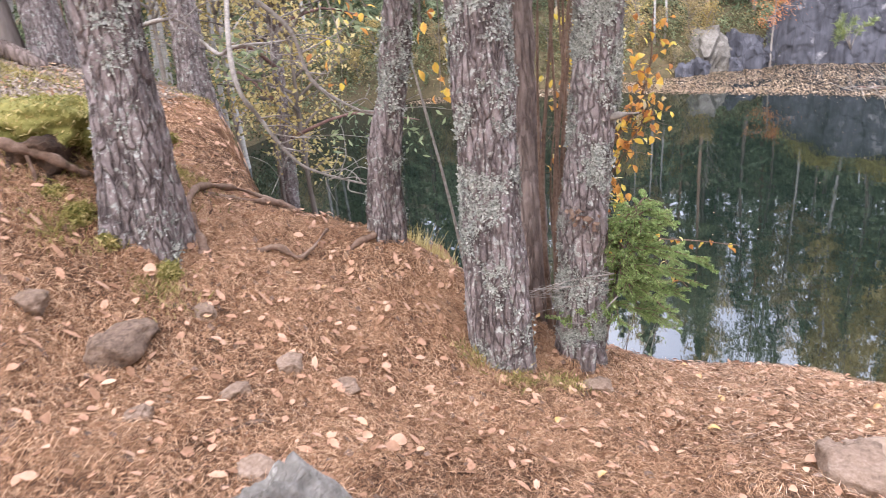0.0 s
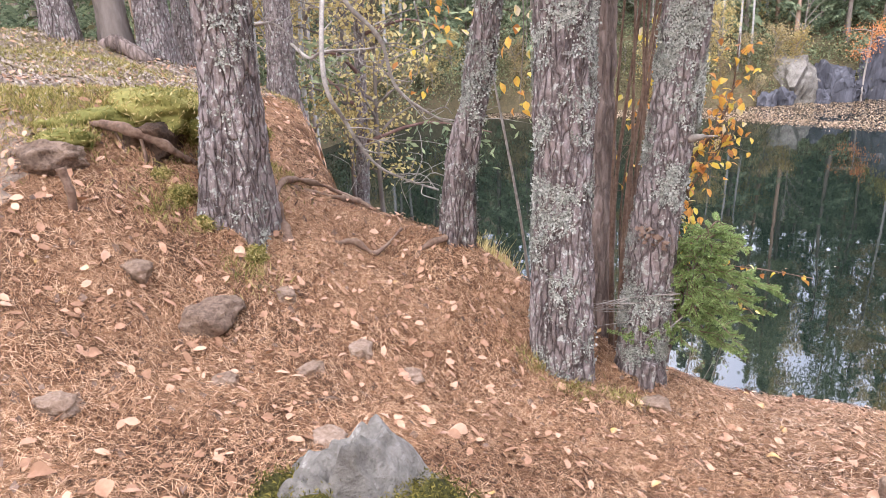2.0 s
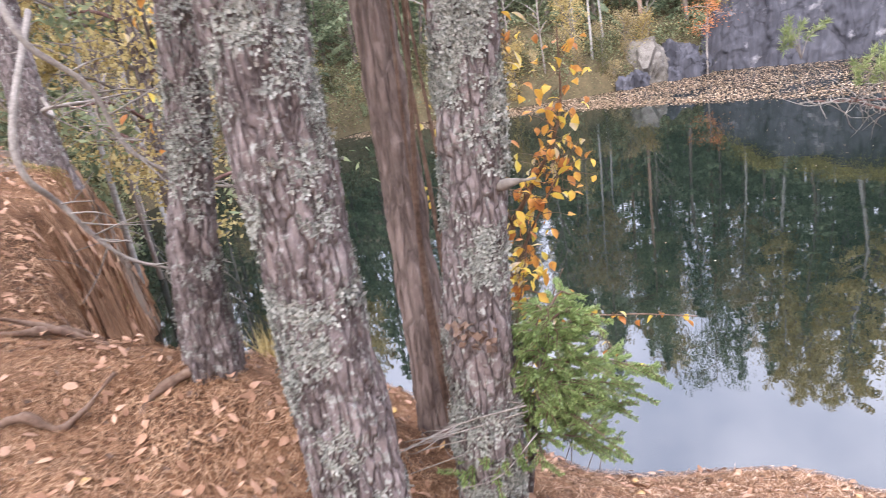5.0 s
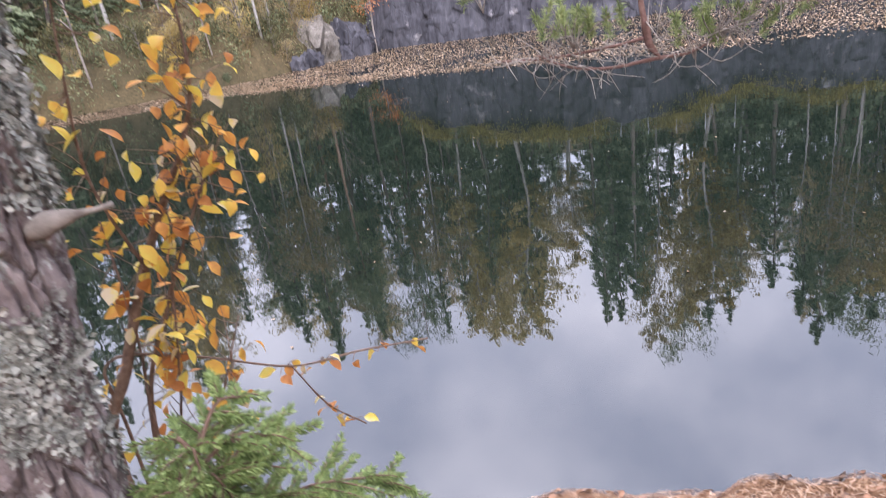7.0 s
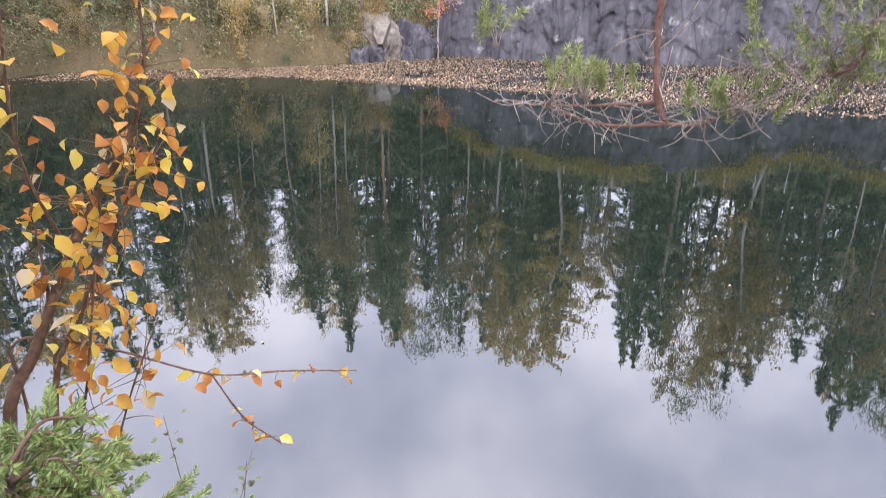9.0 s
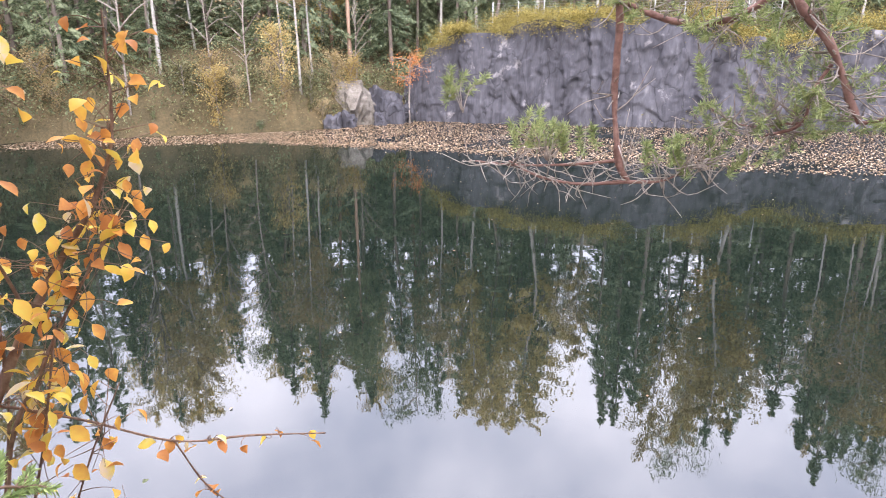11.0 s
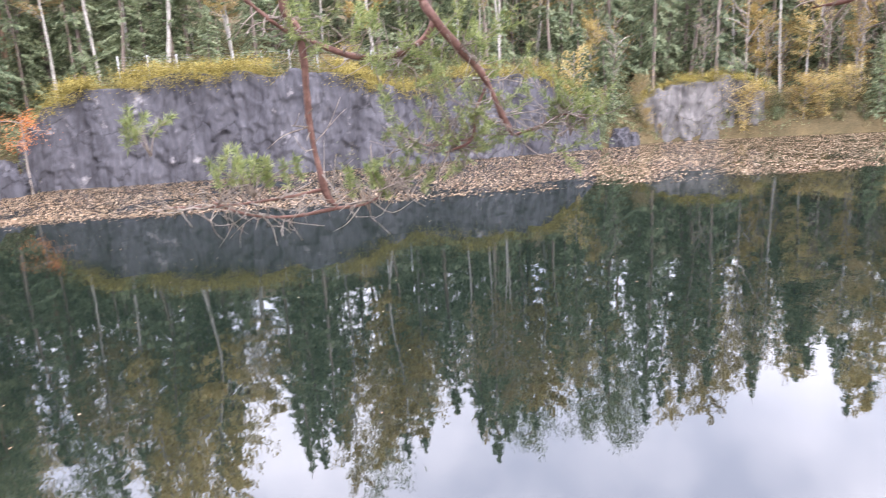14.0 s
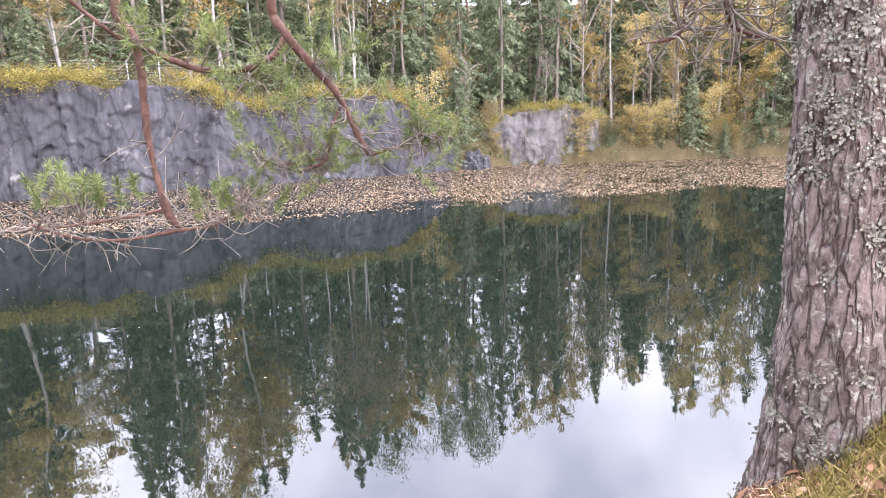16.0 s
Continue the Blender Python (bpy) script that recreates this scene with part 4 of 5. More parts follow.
# trees on the left bank, nearer
for x, y, kind, s in [(-7.2, 8.5, BIRCHES[2], 0.8), (-8.5, 6.5, SPRUCES[0], 0.8), (-9.5, 4.5, SPRUCES[2], 0.7), (-6.2, 11.0, BIRCHES[0], 0.8), (-7.5, 12.5, BIRCHES[2], 0.8), (-6.6, 14.5, BIRCHES[1], 0.8),
                      (-8.2, 13.2, BIRCHES[0], 0.9), (-10.5, 9.5, PINES[0], 0.8), (-9.0, 11.5, PINES[1], 0.9), (-11.5, 7.5, SPRUCES[0], 0.9), (-5.6, 10.0, BIRCHES[3], 0.8), (-9.6, 14.0, BIRCHES[0], 0.9), (-12, 12, SPRUCES[2], 0.9),
                      (-9.8, 17.5, BIRCHES[2], 0.9), (-6.9, 9.8, PINES[1], 0.75), (-7.9, 10.6, PINES[0], 0.7), (-4.55, 8.6, BARE[0], 0.9), (-5.2, 9.2, BARE[1], 0.8), (-7.9, 15.8, BARE[1], 0.9), (-4.2, 9.0, BIRCHES[3], 0.75)]:
    plant(kind, x, y, s)
for k, (x, y, h, sd) in enumerate([(-3.3, 8.6, 5.2, 71), (-2.6, 8.0, 3.6, 72), (-4.6, 10.2, 6.0, 73)]):
    young = far_tree("young_birch", "young birch with thin yellow-green leaves leaning over the bank", h, 0.04, M_TRUNKFAR, M_GOLD, broad_crown(0.22, 0.26, 34, 70, 0.034, 0.5, 0.16), sd, "young birches on the bank")
    young.location = (x, y, max(ground_at(x, y), 0.3) - 0.05)
# woods behind the walker close the place
for k in range(22):
    a = radians(150 + k * 9.5)
    d = rng.uniform(9, 20)
    x, y = 0.5 + math.cos(a) * d, 1 + math.sin(a) * d
    if lake_distance(np.array([x]), np.array([y]))[0] > 3:
        plant(mixed(), x, y, rng.uniform(0.8, 1.1))
orange_tree = far_tree("orange_tree", "small orange-leaved tree at the foot of the cliff", 3.4, 0.05, M_TWIG, M_ORANGE, broad_crown(0.55, 0.32, 15, 80, 0.036, 0.1, 0.2), 61, "")
orange_tree.location = (11.7, 33.0, 0.0)
yellow_tree = far_tree("yellow_tree", "small bright yellow birch before the cliff", 4.6, 0.05, M_BIRCH, M_GOLD, broad_crown(0.3, 0.2, 20, 60, 0.06, 0.6, 0.16), 62, "")
yellow_tree.location = (33.2, 17.9, 0.6)

# ---------------------------------------------------------------- floating leaves
FRONT = np.array([(-6.5, 27.5), (0, 27.0), (4.7, 25.4), (8.5, 21.8), (13.3, 16.3), (17.5, 11.4), (22, 7.4), (25.7, 1.2), (27, -4)])
fl = spline(FRONT, 300)
lf = np.random.default_rng(5)
n_float = 150000
u = lf.uniform(0, 1, n_float)
base = np.stack([np.interp(u * 299, np.arange(300), fl[:, k]) for k in (0, 1)], 1)
away = base - np.array([1.5, 2.0])
away /= np.linalg.norm(away, axis=1)[:, None]
depth = 19.0 * lf.uniform(0, 1, n_float) ** 1.15
fc = base + away * depth[:, None] + lf.normal(size=(n_float, 2)) * 0.35
keep = (lake_distance(fc[:, 0], fc[:, 1]) < 0.1)
streak = vnoise(np.stack([fc[:, 0] * 0.35, fc[:, 1] * 0.35, 0 * u], 1), 1.0, 9) + 0.4 * vnoise(np.stack([fc[:, 0], fc[:, 1], 0 * u], 1), 1.6, 10)
keep &= streak > lf.uniform(-1.2, -0.3, n_float) + 0.9 * np.exp(-depth / 1.2) - 0.25 * sstep(20, 40, fc[:, 0])
fc = fc[keep]
lc = np.concatenate([fc, np.full((len(fc), 1), 0.006)], 1)
a = lf.uniform(0, 2 * np.pi, len(lc))
sz = lf.uniform(0.022, 0.044, len(lc))[:, None]
thing("floating_leaves", mesh_from("floating_leaves", *blades(lc, np.stack([np.cos(a), np.sin(a), 0.12 * lf.normal(size=len(a))], 1) * sz, np.stack([-np.sin(a), np.cos(a), 0.12 * lf.normal(size=len(a))], 1) * sz * 0.6), False),
      M_FLOAT, "mat of fallen leaves drifting on the still water", "leaves", "stuff")
specks = np.stack([lf.uniform(-1, 20, 160), lf.uniform(4.5, 24, 160)], 1)
specks = specks[lake_distance(specks[:, 0], specks[:, 1]) < -0.3]
a = lf.uniform(0, 6.28, len(specks))
thing("loose_leaves", mesh_from("loose_leaves", *blades(np.concatenate([specks, np.full((len(specks), 1), 0.006)], 1), np.stack([np.cos(a), np.sin(a), 0 * a], 1) * 0.02, np.stack([-np.sin(a), np.cos(a), 0 * a], 1) * 0.012), False),
      M_FLOAT, "single pale leaves scattered on the open water", "leaves", "stuff")

# ---------------------------------------------------------------- heath along the cliff top
hr = np.random.default_rng(17)
cl = spline(CLIFF, 200)
cs = []
for k in range(460):
    i = int(hr.integers(8, 190))
    if vnoise(np.array([[i * 0.11, 0.5, 0.0]]), 1.0, 4)[0] + hr.uniform(-0.4, 0.4) < -0.2:
        continue
    q = cl[i] + np.array([0.62, 0.78]) * hr.uniform(-0.1, 1.6)
    z = cliff_top(np.array([i / 199]))[0] + hr.uniform(-0.3, 0.5)
    s = hr.uniform(0.12, 0.5)
    cs.append(np.array([q[0], q[1], z]) + hr.normal(size=(240, 3)) * s * np.array([1, 1, 0.5]))
cb = spline(CLIFF_B, 100)
for k in range(60):
    i = int(hr.integers(12, 88))
    z = 1.2 + 2.3 * math.sin(math.pi * i / 99) ** 0.6
    q = cb[i] + np.array([0.85, 0.5]) * hr.uniform(0.0, 1.4)
    cs.append(np.array([q[0], q[1], z + hr.uniform(-0.1, 0.3)]) + hr.normal(size=(200, 3)) * hr.uniform(0.12, 0.4) * np.array([1, 1, 0.5]))
thing("heath", mesh_from("heath", *random_leaves(np.concatenate(cs), 0.034, hr, 0.2, 0.5), False), M_HEATH, "yellow-green heath and moss hanging over the cliff edge", "heath", "stuff")

def undergrowth(name, material, n, seed, label, reach=16.0):
    r = np.random.default_rng(seed)
    x, y = r.uniform(-14, 52, n * 6), r.uniform(-14, 46, n * 6)
    s = lake_distance(x, y)
    ok = (s > 0.3) & (s < reach) & (np.hypot(x - 0.3, y - 2) > 9) & (vnoise(np.stack([x, y, 0 * x], 1), 0.5, seed) + r.uniform(-0.6, 0.6, len(x)) + 0.8 * (s < 2.5) > 0)
    x, y = x[ok][:n], y[ok][:n]
    c = np.stack([x, y, height(x, y)], 1)
    c = np.repeat(c, 34, 0)
    c = c + np.abs(r.normal(size=c.shape)) * np.array([0, 0, 0.45]) + r.normal(size=c.shape) * np.array([0.22, 0.22, 0.05])
    thing(name, mesh_from(name, *random_leaves(c, 0.06, r, 0.0, 0.45), False), material, label, "undergrowth", "stuff")


undergrowth("bilberry_scrub", M_SCRUB, 2600, 301, "low brownish scrub covering the far banks")
undergrowth("shore_scrub", M_SCRUB, 2600, 303, "dry scrub and tall grass along the far waterline", 2.6)
undergrowth("shore_herbs", M_PINE, 1500, 304, "green herbs along the far waterline", 2.6)
undergrowth("green_scrub", M_PINE, 2400, 302, "low green scrub covering the far banks")

# wire fence on the cliff top
fence = thing("wire_fence", None, None, "grey wire mesh fence along the cliff top", "fence")
fl_pts = [spline(CLIFF, 200)[i] + np.array([0.62, 0.78]) * 1.9 for i in range(30, 125, 9)]
posts = []
for q in fl_pts:
    z = cliff_top(np.array([0.3]))[0] - 0.1
    part("post", tube_mesh("post", [tube([(q[0], q[1], z - 0.3), (q[0], q[1], z + 1.25)], 0.03, 0.03, 8)]), M_METAL, fence)
    posts.append((q[0], q[1], z))
for h in np.arange(0.1, 1.2, 0.12):
    part("wire", tube_mesh("wire", [tube([(x, y, z + h) for x, y, z in posts], 0.004, 0.004, 4)]), M_METAL, fence)

# ---------------------------------------------------------------- pine branches that hang over the water
def tufts(places, dirs, count, length, seed, spread=0.9):
    """Fans of thin needles."""
    r = np.random.default_rng(seed)
    c = np.repeat(np.asarray(places, float), count, 0)
    d = np.repeat(np.asarray(dirs, float), count, 0)
    n = d * r.uniform(0.2, 1.0, (len(c), 1)) + units(len(c), r) * spread
    n /= np.linalg.norm(n, axis=1)[:, None]
    L = (length * r.uniform(0.7, 1.2, len(c)))[:, None]
    w = np.cross(n, units(len(c), r))
    w /= np.linalg.norm(w, axis=1)[:, None] + 1e-9
    c = c + d * r.uniform(-0.09, 0.09, (len(c), 1))
    return blades(c + n * L * 0.5, n * L * 0.5, w * 0.003)


BR = {
    "main": [(3.95, 4.3, 5.6), (4.15, 5.45, 4.1), (4.20, 5.68, 3.28), (4.28, 5.64, 3.01), (4.28, 5.64, 2.42), (4.34, 5.59, 1.96), (4.38, 5.55, 1.81)],
    "main_l": [(4.34, 5.59, 1.96), (4.08, 5.8, 1.92), (3.72, 6.04, 1.90), (3.45, 6.2, 1.93)],
    "main_low": [(4.38, 5.55, 1.81), (4.1, 5.74, 1.78), (3.85, 5.9, 1.84), (3.66, 6.0, 1.93)],
    "main_r": [(4.38, 5.55, 1.81), (4.55, 5.4, 1.84), (4.66, 5.28, 1.93), (4.78, 5.2, 2.0)],
    "second": [(4.0, 3.2, 5.4), (4.65, 4.7, 4.0), (4.88, 5.03, 3.32), (4.94, 4.96, 3.10), (5.05, 4.82, 2.87), (5.13, 4.70, 2.68), (5.19, 4.61, 2.40), (5.24, 4.54, 2.26)],
    "fork": [(4.94, 4.96, 3.1), (4.86, 5.05, 2.95), (4.71, 5.23, 2.86), (4.52, 5.43, 2.88), (4.30, 5.64, 3.0), (4.2, 5.72, 3.08), (4.0, 5.86, 3.28)],
    "second_r": [(5.24, 4.54, 2.26), (5.33, 4.38, 2.31), (5.41, 4.23, 2.39), (5.5, 4.1, 2.36)],
    "second_d": [(5.13, 4.70, 2.6), (5.09, 4.76, 2.45), (5.06, 4.80, 2.25), (4.95, 4.95, 2.16)],
    "second_l": [(5.06, 4.80, 2.25), (4.88, 5.04, 2.22), (4.73, 5.2, 2.33)],
    "right": [(3.9, 2.0, 3.6), (4.2, 2.2, 3.05), (4.31, 2.35, 2.94), (4.31, 2.39, 2.81), (4.29, 2.55, 2.77)],
    "right_b": [(4.2, 2.2, 3.05), (4.33, 2.17, 2.84), (4.34, 2.0, 2.74)],
}
THICK = {"main": (0.031, 0.016), "second": (0.036, 0.016), "fork": (0.022, 0.011), "main_l": (0.012, 0.004), "main_low": (0.012, 0.004), "main_r": (0.012, 0.004), "second_r": (0.011, 0.004), "second_d": (0.011, 0.006), "second_l": (0.007, 0.003), "right": (0.012, 0.004), "right_b": (0.009, 0.004)}
SHIFT = Vector((1.32, 2.12, 2.44))


def nearer(p):
    """Draws the overhanging branches in towards the bank."""
    return np.array(SHIFT) + 0.87 * (np.asarray(p, float) - np.array(SHIFT))


br = np.random.default_rng(12)
for key, pts in BR.items():
    pts = [tuple(nearer(q)) for q in pts]
    r0, r1 = THICK[key]
    wob = np.array(pts) + np.concatenate([[[0, 0, 0]], br.normal(size=(len(pts) - 1, 3)) * 0.006])
    branch = part("branch", tube_mesh("branch", [tube(wob, r0, r1, 10, 60, r0 * 0.25, seed=3)]), M_BRANCH, PINE_5, "crooked reddish branch hanging over the water")
    line = spline(pts, 80)
    twigs, ends, dirs = [], [], []
    lo = {"main": 45, "second": 38}.get(key, 12)
    count = {"main": 22, "second": 60, "fork": 80, "right": 40, "right_b": 30, "main_l": 36, "main_low": 36, "main_r": 40}.get(key, 44)
    for k in range(count):
        b = line[int(br.integers(lo, 79))]
        d = br.normal(size=3) * np.array([1, 1, 0.75])
        d /= np.linalg.norm(d)
        L = br.uniform(0.07, 0.34)
        side = br.normal(size=3) * 0.3
        p1 = b + d * L * 0.5 + side * L * 0.3
        p2 = b + d * L + np.array([0, 0, br.uniform(-0.05, 0.12)])
        twigs.append(tube([b, p1, p2], 0.0048, 0.0018, 5, 7))
        if br.random() < 0.6:
            p3 = p1 + (br.normal(size=3) * 0.6 + d) * L * 0.4
            twigs.append(tube([p1, (p1 + p3) / 2 + br.normal(size=3) * 0.01, p3], 0.0034, 0.0014, 4, 5))
            if br.random() < 0.22 and key in ("second", "second_r", "second_l", "second_d", "fork"):
                ends.append(p3)
                dirs.append((p3 - p1) / np.linalg.norm(p3 - p1))
        if br.random() < (0.3 if key in ("second", "second_r", "second_l", "second_d", "fork") else 0.0):
            ends.append(p2)
            dirs.append(np.array((Vector(p2 - p1).normalized() + Vector((0, 0, 0.8))).normalized()))
    part("twig_growth", tube_mesh("twig_growth", twigs), M_TWIG, branch, "tangle of thin bare grey twigs", "stuff")
    if ends:
        part("needles", mesh_from("needles", *tufts(ends, dirs, 90, 0.045, 5), False), M_PNEEDLE, branch, "tufts of light green pine needles", "stuff")
TUFTS = [((3.94, 5.92, 2.12), 8), ((3.39, 6.2, 2.46), 3), ((4.78, 5.2, 2.0), 4), ((4.56, 5.4, 1.96), 3), ((5.45, 4.2, 2.42), 4), ((4.6, 5.5, 3.15), 3), ((5.25, 4.85, 3.0), 4)]
for c, n in TUFTS:
    c = tuple(nearer(c))
    n = int(n * 1.6)
    pl = np.array(c) + br.normal(size=(n, 3)) * np.array([0.10, 0.10, 0.035])
    dr = np.stack([br.normal(size=n) * 0.4, br.normal(size=n) * 0.4, np.ones(n)], 1)
    dr /= np.linalg.norm(dr, axis=1)[:, None]
    host = part("shoot", tube_mesh("shoot", [tube([np.array(c) - np.array([0, 0, 0.16]), (np.array(c) + q) / 2 - np.array([0, 0, 0.03]), q + 0.05 * d], 0.004, 0.002, 5, 5) for q, d in zip(pl, dr)]), M_TWIG, PINE_5, "upright needle shoots")
    part("needles", mesh_from("needles", *tufts(pl, dr, 150, 0.055, 6, 0.9), False), M_PNEEDLE, host, "dense light green needle tuft", "stuff")

# ---------------------------------------------------------------- yellow-leaved willow at the water's edge
willow = thing("willow_bush", None, None, "thin willow bush with yellow and orange autumn leaves", "bush")
STEMS = [[(0.72, 4.12, 0.15), (0.68, 4.15, 1.14), (0.80, 4.21, 1.44), (0.96, 4.26, 1.76), (1.11, 4.29, 2.0), (1.2, 4.3, 2.14), (1.28, 4.31, 2.36), (1.30, 4.32, 2.75)],
         [(0.72, 4.12, 0.15), (0.74, 4.18, 1.2), (0.76, 4.2, 1.49), (1.02, 4.27, 1.37), (1.34, 4.32, 1.17), (1.62, 4.32, 1.13), (1.92, 4.29, 1.09)],
         [(1.34, 4.32, 1.17), (1.44, 4.32, 0.94), (1.58, 4.32, 0.77)],
         [(0.76, 4.16, 0.15), (0.82, 4.2, 1.2), (0.98, 4.22, 1.6), (1.18, 4.2, 1.95), (1.28, 4.18, 2.1)],
         [(0.70, 4.10, 0.15), (0.60, 4.16, 1.3), (0.62, 4.2, 1.9), (0.72, 4.22, 2.4), (0.80, 4.2, 2.9)],
         [(0.96, 4.26, 1.76), (0.90, 4.2, 2.1), (0.95, 4.1, 2.45), (1.02, 4.06, 2.8)],
         [(0.74, 4.12, 0.15), (0.84, 4.18, 0.9), (0.95, 4.2, 1.35), (1.04, 4.22, 1.75)], [(0.70, 4.14, 0.15), (0.78, 4.2, 1.0), (0.86, 4.24, 1.5), (0.88, 4.26, 1.95)],
         [(0.76, 4.10, 0.15), (0.92, 4.16, 0.8), (1.06, 4.2, 1.2), (1.2, 4.22, 1.5)]]
leaf_prof = np.array([0.0, 0.55, 0.9, 1.0, 0.85, 0.5, 0.0])


def leaf_mesh(name, length, width, curl, seed):
    r = np.random.default_rng(seed)
    k = len(leaf_prof)
    t = np.linspace(0, 1, k)
    z = -curl * (t - 0.4) ** 2 * length
    side = leaf_prof * width
    wob = r.normal(size=k) * 0.05 * width
    v = np.concatenate([np.stack([t * length, side + wob, z + 0.25 * side], 1), np.stack([t * length, 0 * t, z], 1), np.stack([t * length, -side + wob, z + 0.25 * side], 1)])
    f = []
    for i in range(k - 1):
        f += [(i, k + i, k + i + 1, i + 1), (k + i, 2 * k + i, 2 * k + i + 1, k + i + 1)]
    return mesh_from(name, v, f)


LEAVES = [leaf_mesh("leaf", L, W, c, s) for L, W, c, s in [(0.072, 0.023, 0.5, 1), (0.06, 0.021, 0.9, 2), (0.082, 0.024, 0.2, 3)]]
GREEN_LEAF = leaf_mesh("leaf", 0.035, 0.011, 0.4, 9)
wr = np.random.default_rng(23)
for k, st in enumerate(STEMS):
    r0 = [0.026, 0.007, 0.004, 0.010, 0.010, 0.006, 0.008, 0.007, 0.006][k]
    stem = part("stem", tube_mesh("stem", [tube(st, r0, 0.003, 7, 40, 0.001)]), M_ROOT, willow)
    line = spline(st, 100)
    twigs = []
    n_leaf = [110, 20, 9, 78, 46, 40, 40, 36, 30][k]
    lo = [42, 45, 40, 40, 40, 20, 45, 45, 40][k]
    for j in range(n_leaf):
        i = int(wr.integers(lo, 99))
        b = line[i]
        d = wr.normal(size=3)
        d /= np.linalg.norm(d)
        L = wr.uniform(0.03, 0.21) * (0.25 if k in (1, 2) else 1)
        tip = b + d * L
        twigs.append(tube([b, (b + tip) / 2 + wr.normal(size=3) * 0.008, tip], 0.0022, 0.001, 4, 4))
        leaf = part("leaf", LEAVES[int(wr.integers(0, 3))], M_YELLOW, stem)
        leaf.location = tip
        leaf.rotation_euler = (wr.uniform(-0.9, 0.9), wr.uniform(0.0, 1.4), wr.uniform(0, 6.28))
        leaf.scale = [wr.uniform(0.6, 1.15)] * 3
    part("twig_growth", tube_mesh("twig_growth", twigs), M_ROOT, stem, kind="stuff")

for k in range(5):
    b = np.array([0.95 + 0.09 * k, 4.30 + 0.02 * k, 0.05])
    tip = b + np.array([wr.uniform(-0.05, 0.25), wr.uniform(-0.05, 0.1), wr.uniform(0.55, 1.0)])
    stem = part("stem", tube_mesh("stem", [tube([b, (b + tip) / 2 + wr.normal(size=3) * 0.03, tip], 0.004, 0.0015, 5, 14)]), M_TWIG, willow, "thin green-leaved shoot")
    line = spline([b, tip], 30)
    for j in range(14):
        leaf = part("leaf", GREEN_LEAF, M_PINE, stem)
        leaf.location = line[int(wr.integers(10, 30))] + wr.normal(size=3) * 0.045
        leaf.rotation_euler = (wr.uniform(-0.9, 0.9), wr.uniform(0, 1.2), wr.uniform(0, 6.28))

# yellow leaf sprays between the two left trees
spray = thing("birch_spray", None, None, "hanging sprays of bright yellow leaves", "branch")
for k, (p0, p1, n) in enumerate([((-0.1, 3.89, 3.4), (-0.09, 3.89, 2.32), 26), ((-1.05, 4.6, 3.6), (-0.72, 4.68, 2.95), 44), ((-1.0, 4.62, 3.1), (-0.95, 4.63, 2.4), 8)]):
    stem = part("twig", tube_mesh("twig", [tube([p0, (np.array(p0) + np.array(p1)) / 2 + 0.03, p1], 0.006, 0.002, 5, 16)]), M_TWIG, spray)
    line = spline([p0, p1], 40)
    for j in range(n):
        leaf = part("leaf", LEAVES[int(wr.integers(0, 3))], M_YELLOW, stem)
        leaf.location = line[int(wr.integers(8, 40))] + wr.normal(size=3) * (0.05, 0.14, 0.06)[k]
        leaf.rotation_euler = (wr.uniform(-0.9, 0.9), wr.uniform(0.2, 1.5), wr.uniform(0, 6.28))

# ---------------------------------------------------------------- young spruce beside the leaning pine
sapling = thing("spruce_sapling", None, None, "young bright green spruce beside the pine", "sapling")
sr = np.random.default_rng(31)
stem_line = [(0.83, 3.44, 0.5), (0.91, 3.36, 1.0), (0.97, 3.26, 1.38), (1.03, 3.20, 1.70)]
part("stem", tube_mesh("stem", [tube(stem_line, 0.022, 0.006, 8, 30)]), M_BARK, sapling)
sl = spline(stem_line, 60)
BOUGHS = []
for k in range(38):
    f = 0.40 + 0.6 * (k / 37)
    a = k * 2.39996
    d = np.array([math.cos(a), math.sin(a), 0.0])
    L = (0.36 * (1.10 - f) ** 0.5 + 0.06) * sr.uniform(0.65, 1.15)
    L *= 0.42 if d[0] < -0.2 else (0.5 if d[1] < -0.35 else 1.0)
    BOUGHS.append((sl[int(f * 59)], d, L, (-0.75 + 0.75 * f) * L))
# long drooping limbs over the water, and two low ones in front of the pine
for f, dx, dy, L, fall in [(0.74, 0.98, 0.12, 0.46, -0.10), (0.66, 0.97, 0.2, 0.44, -0.16), (0.6, 0.9, 0.45, 0.40, -0.22), (0.55, 0.9, -0.1, 0.36, -0.24), (0.50, 0.7, 0.3, 0.30, -0.26), (0.52, -0.55, -0.8, 0.36, -0.10), (0.48, -0.75, -0.65, 0.42, -0.06)]:
    BOUGHS.append((sl[int(f * 59)], np.array([dx, dy, 0.0]), L, fall))
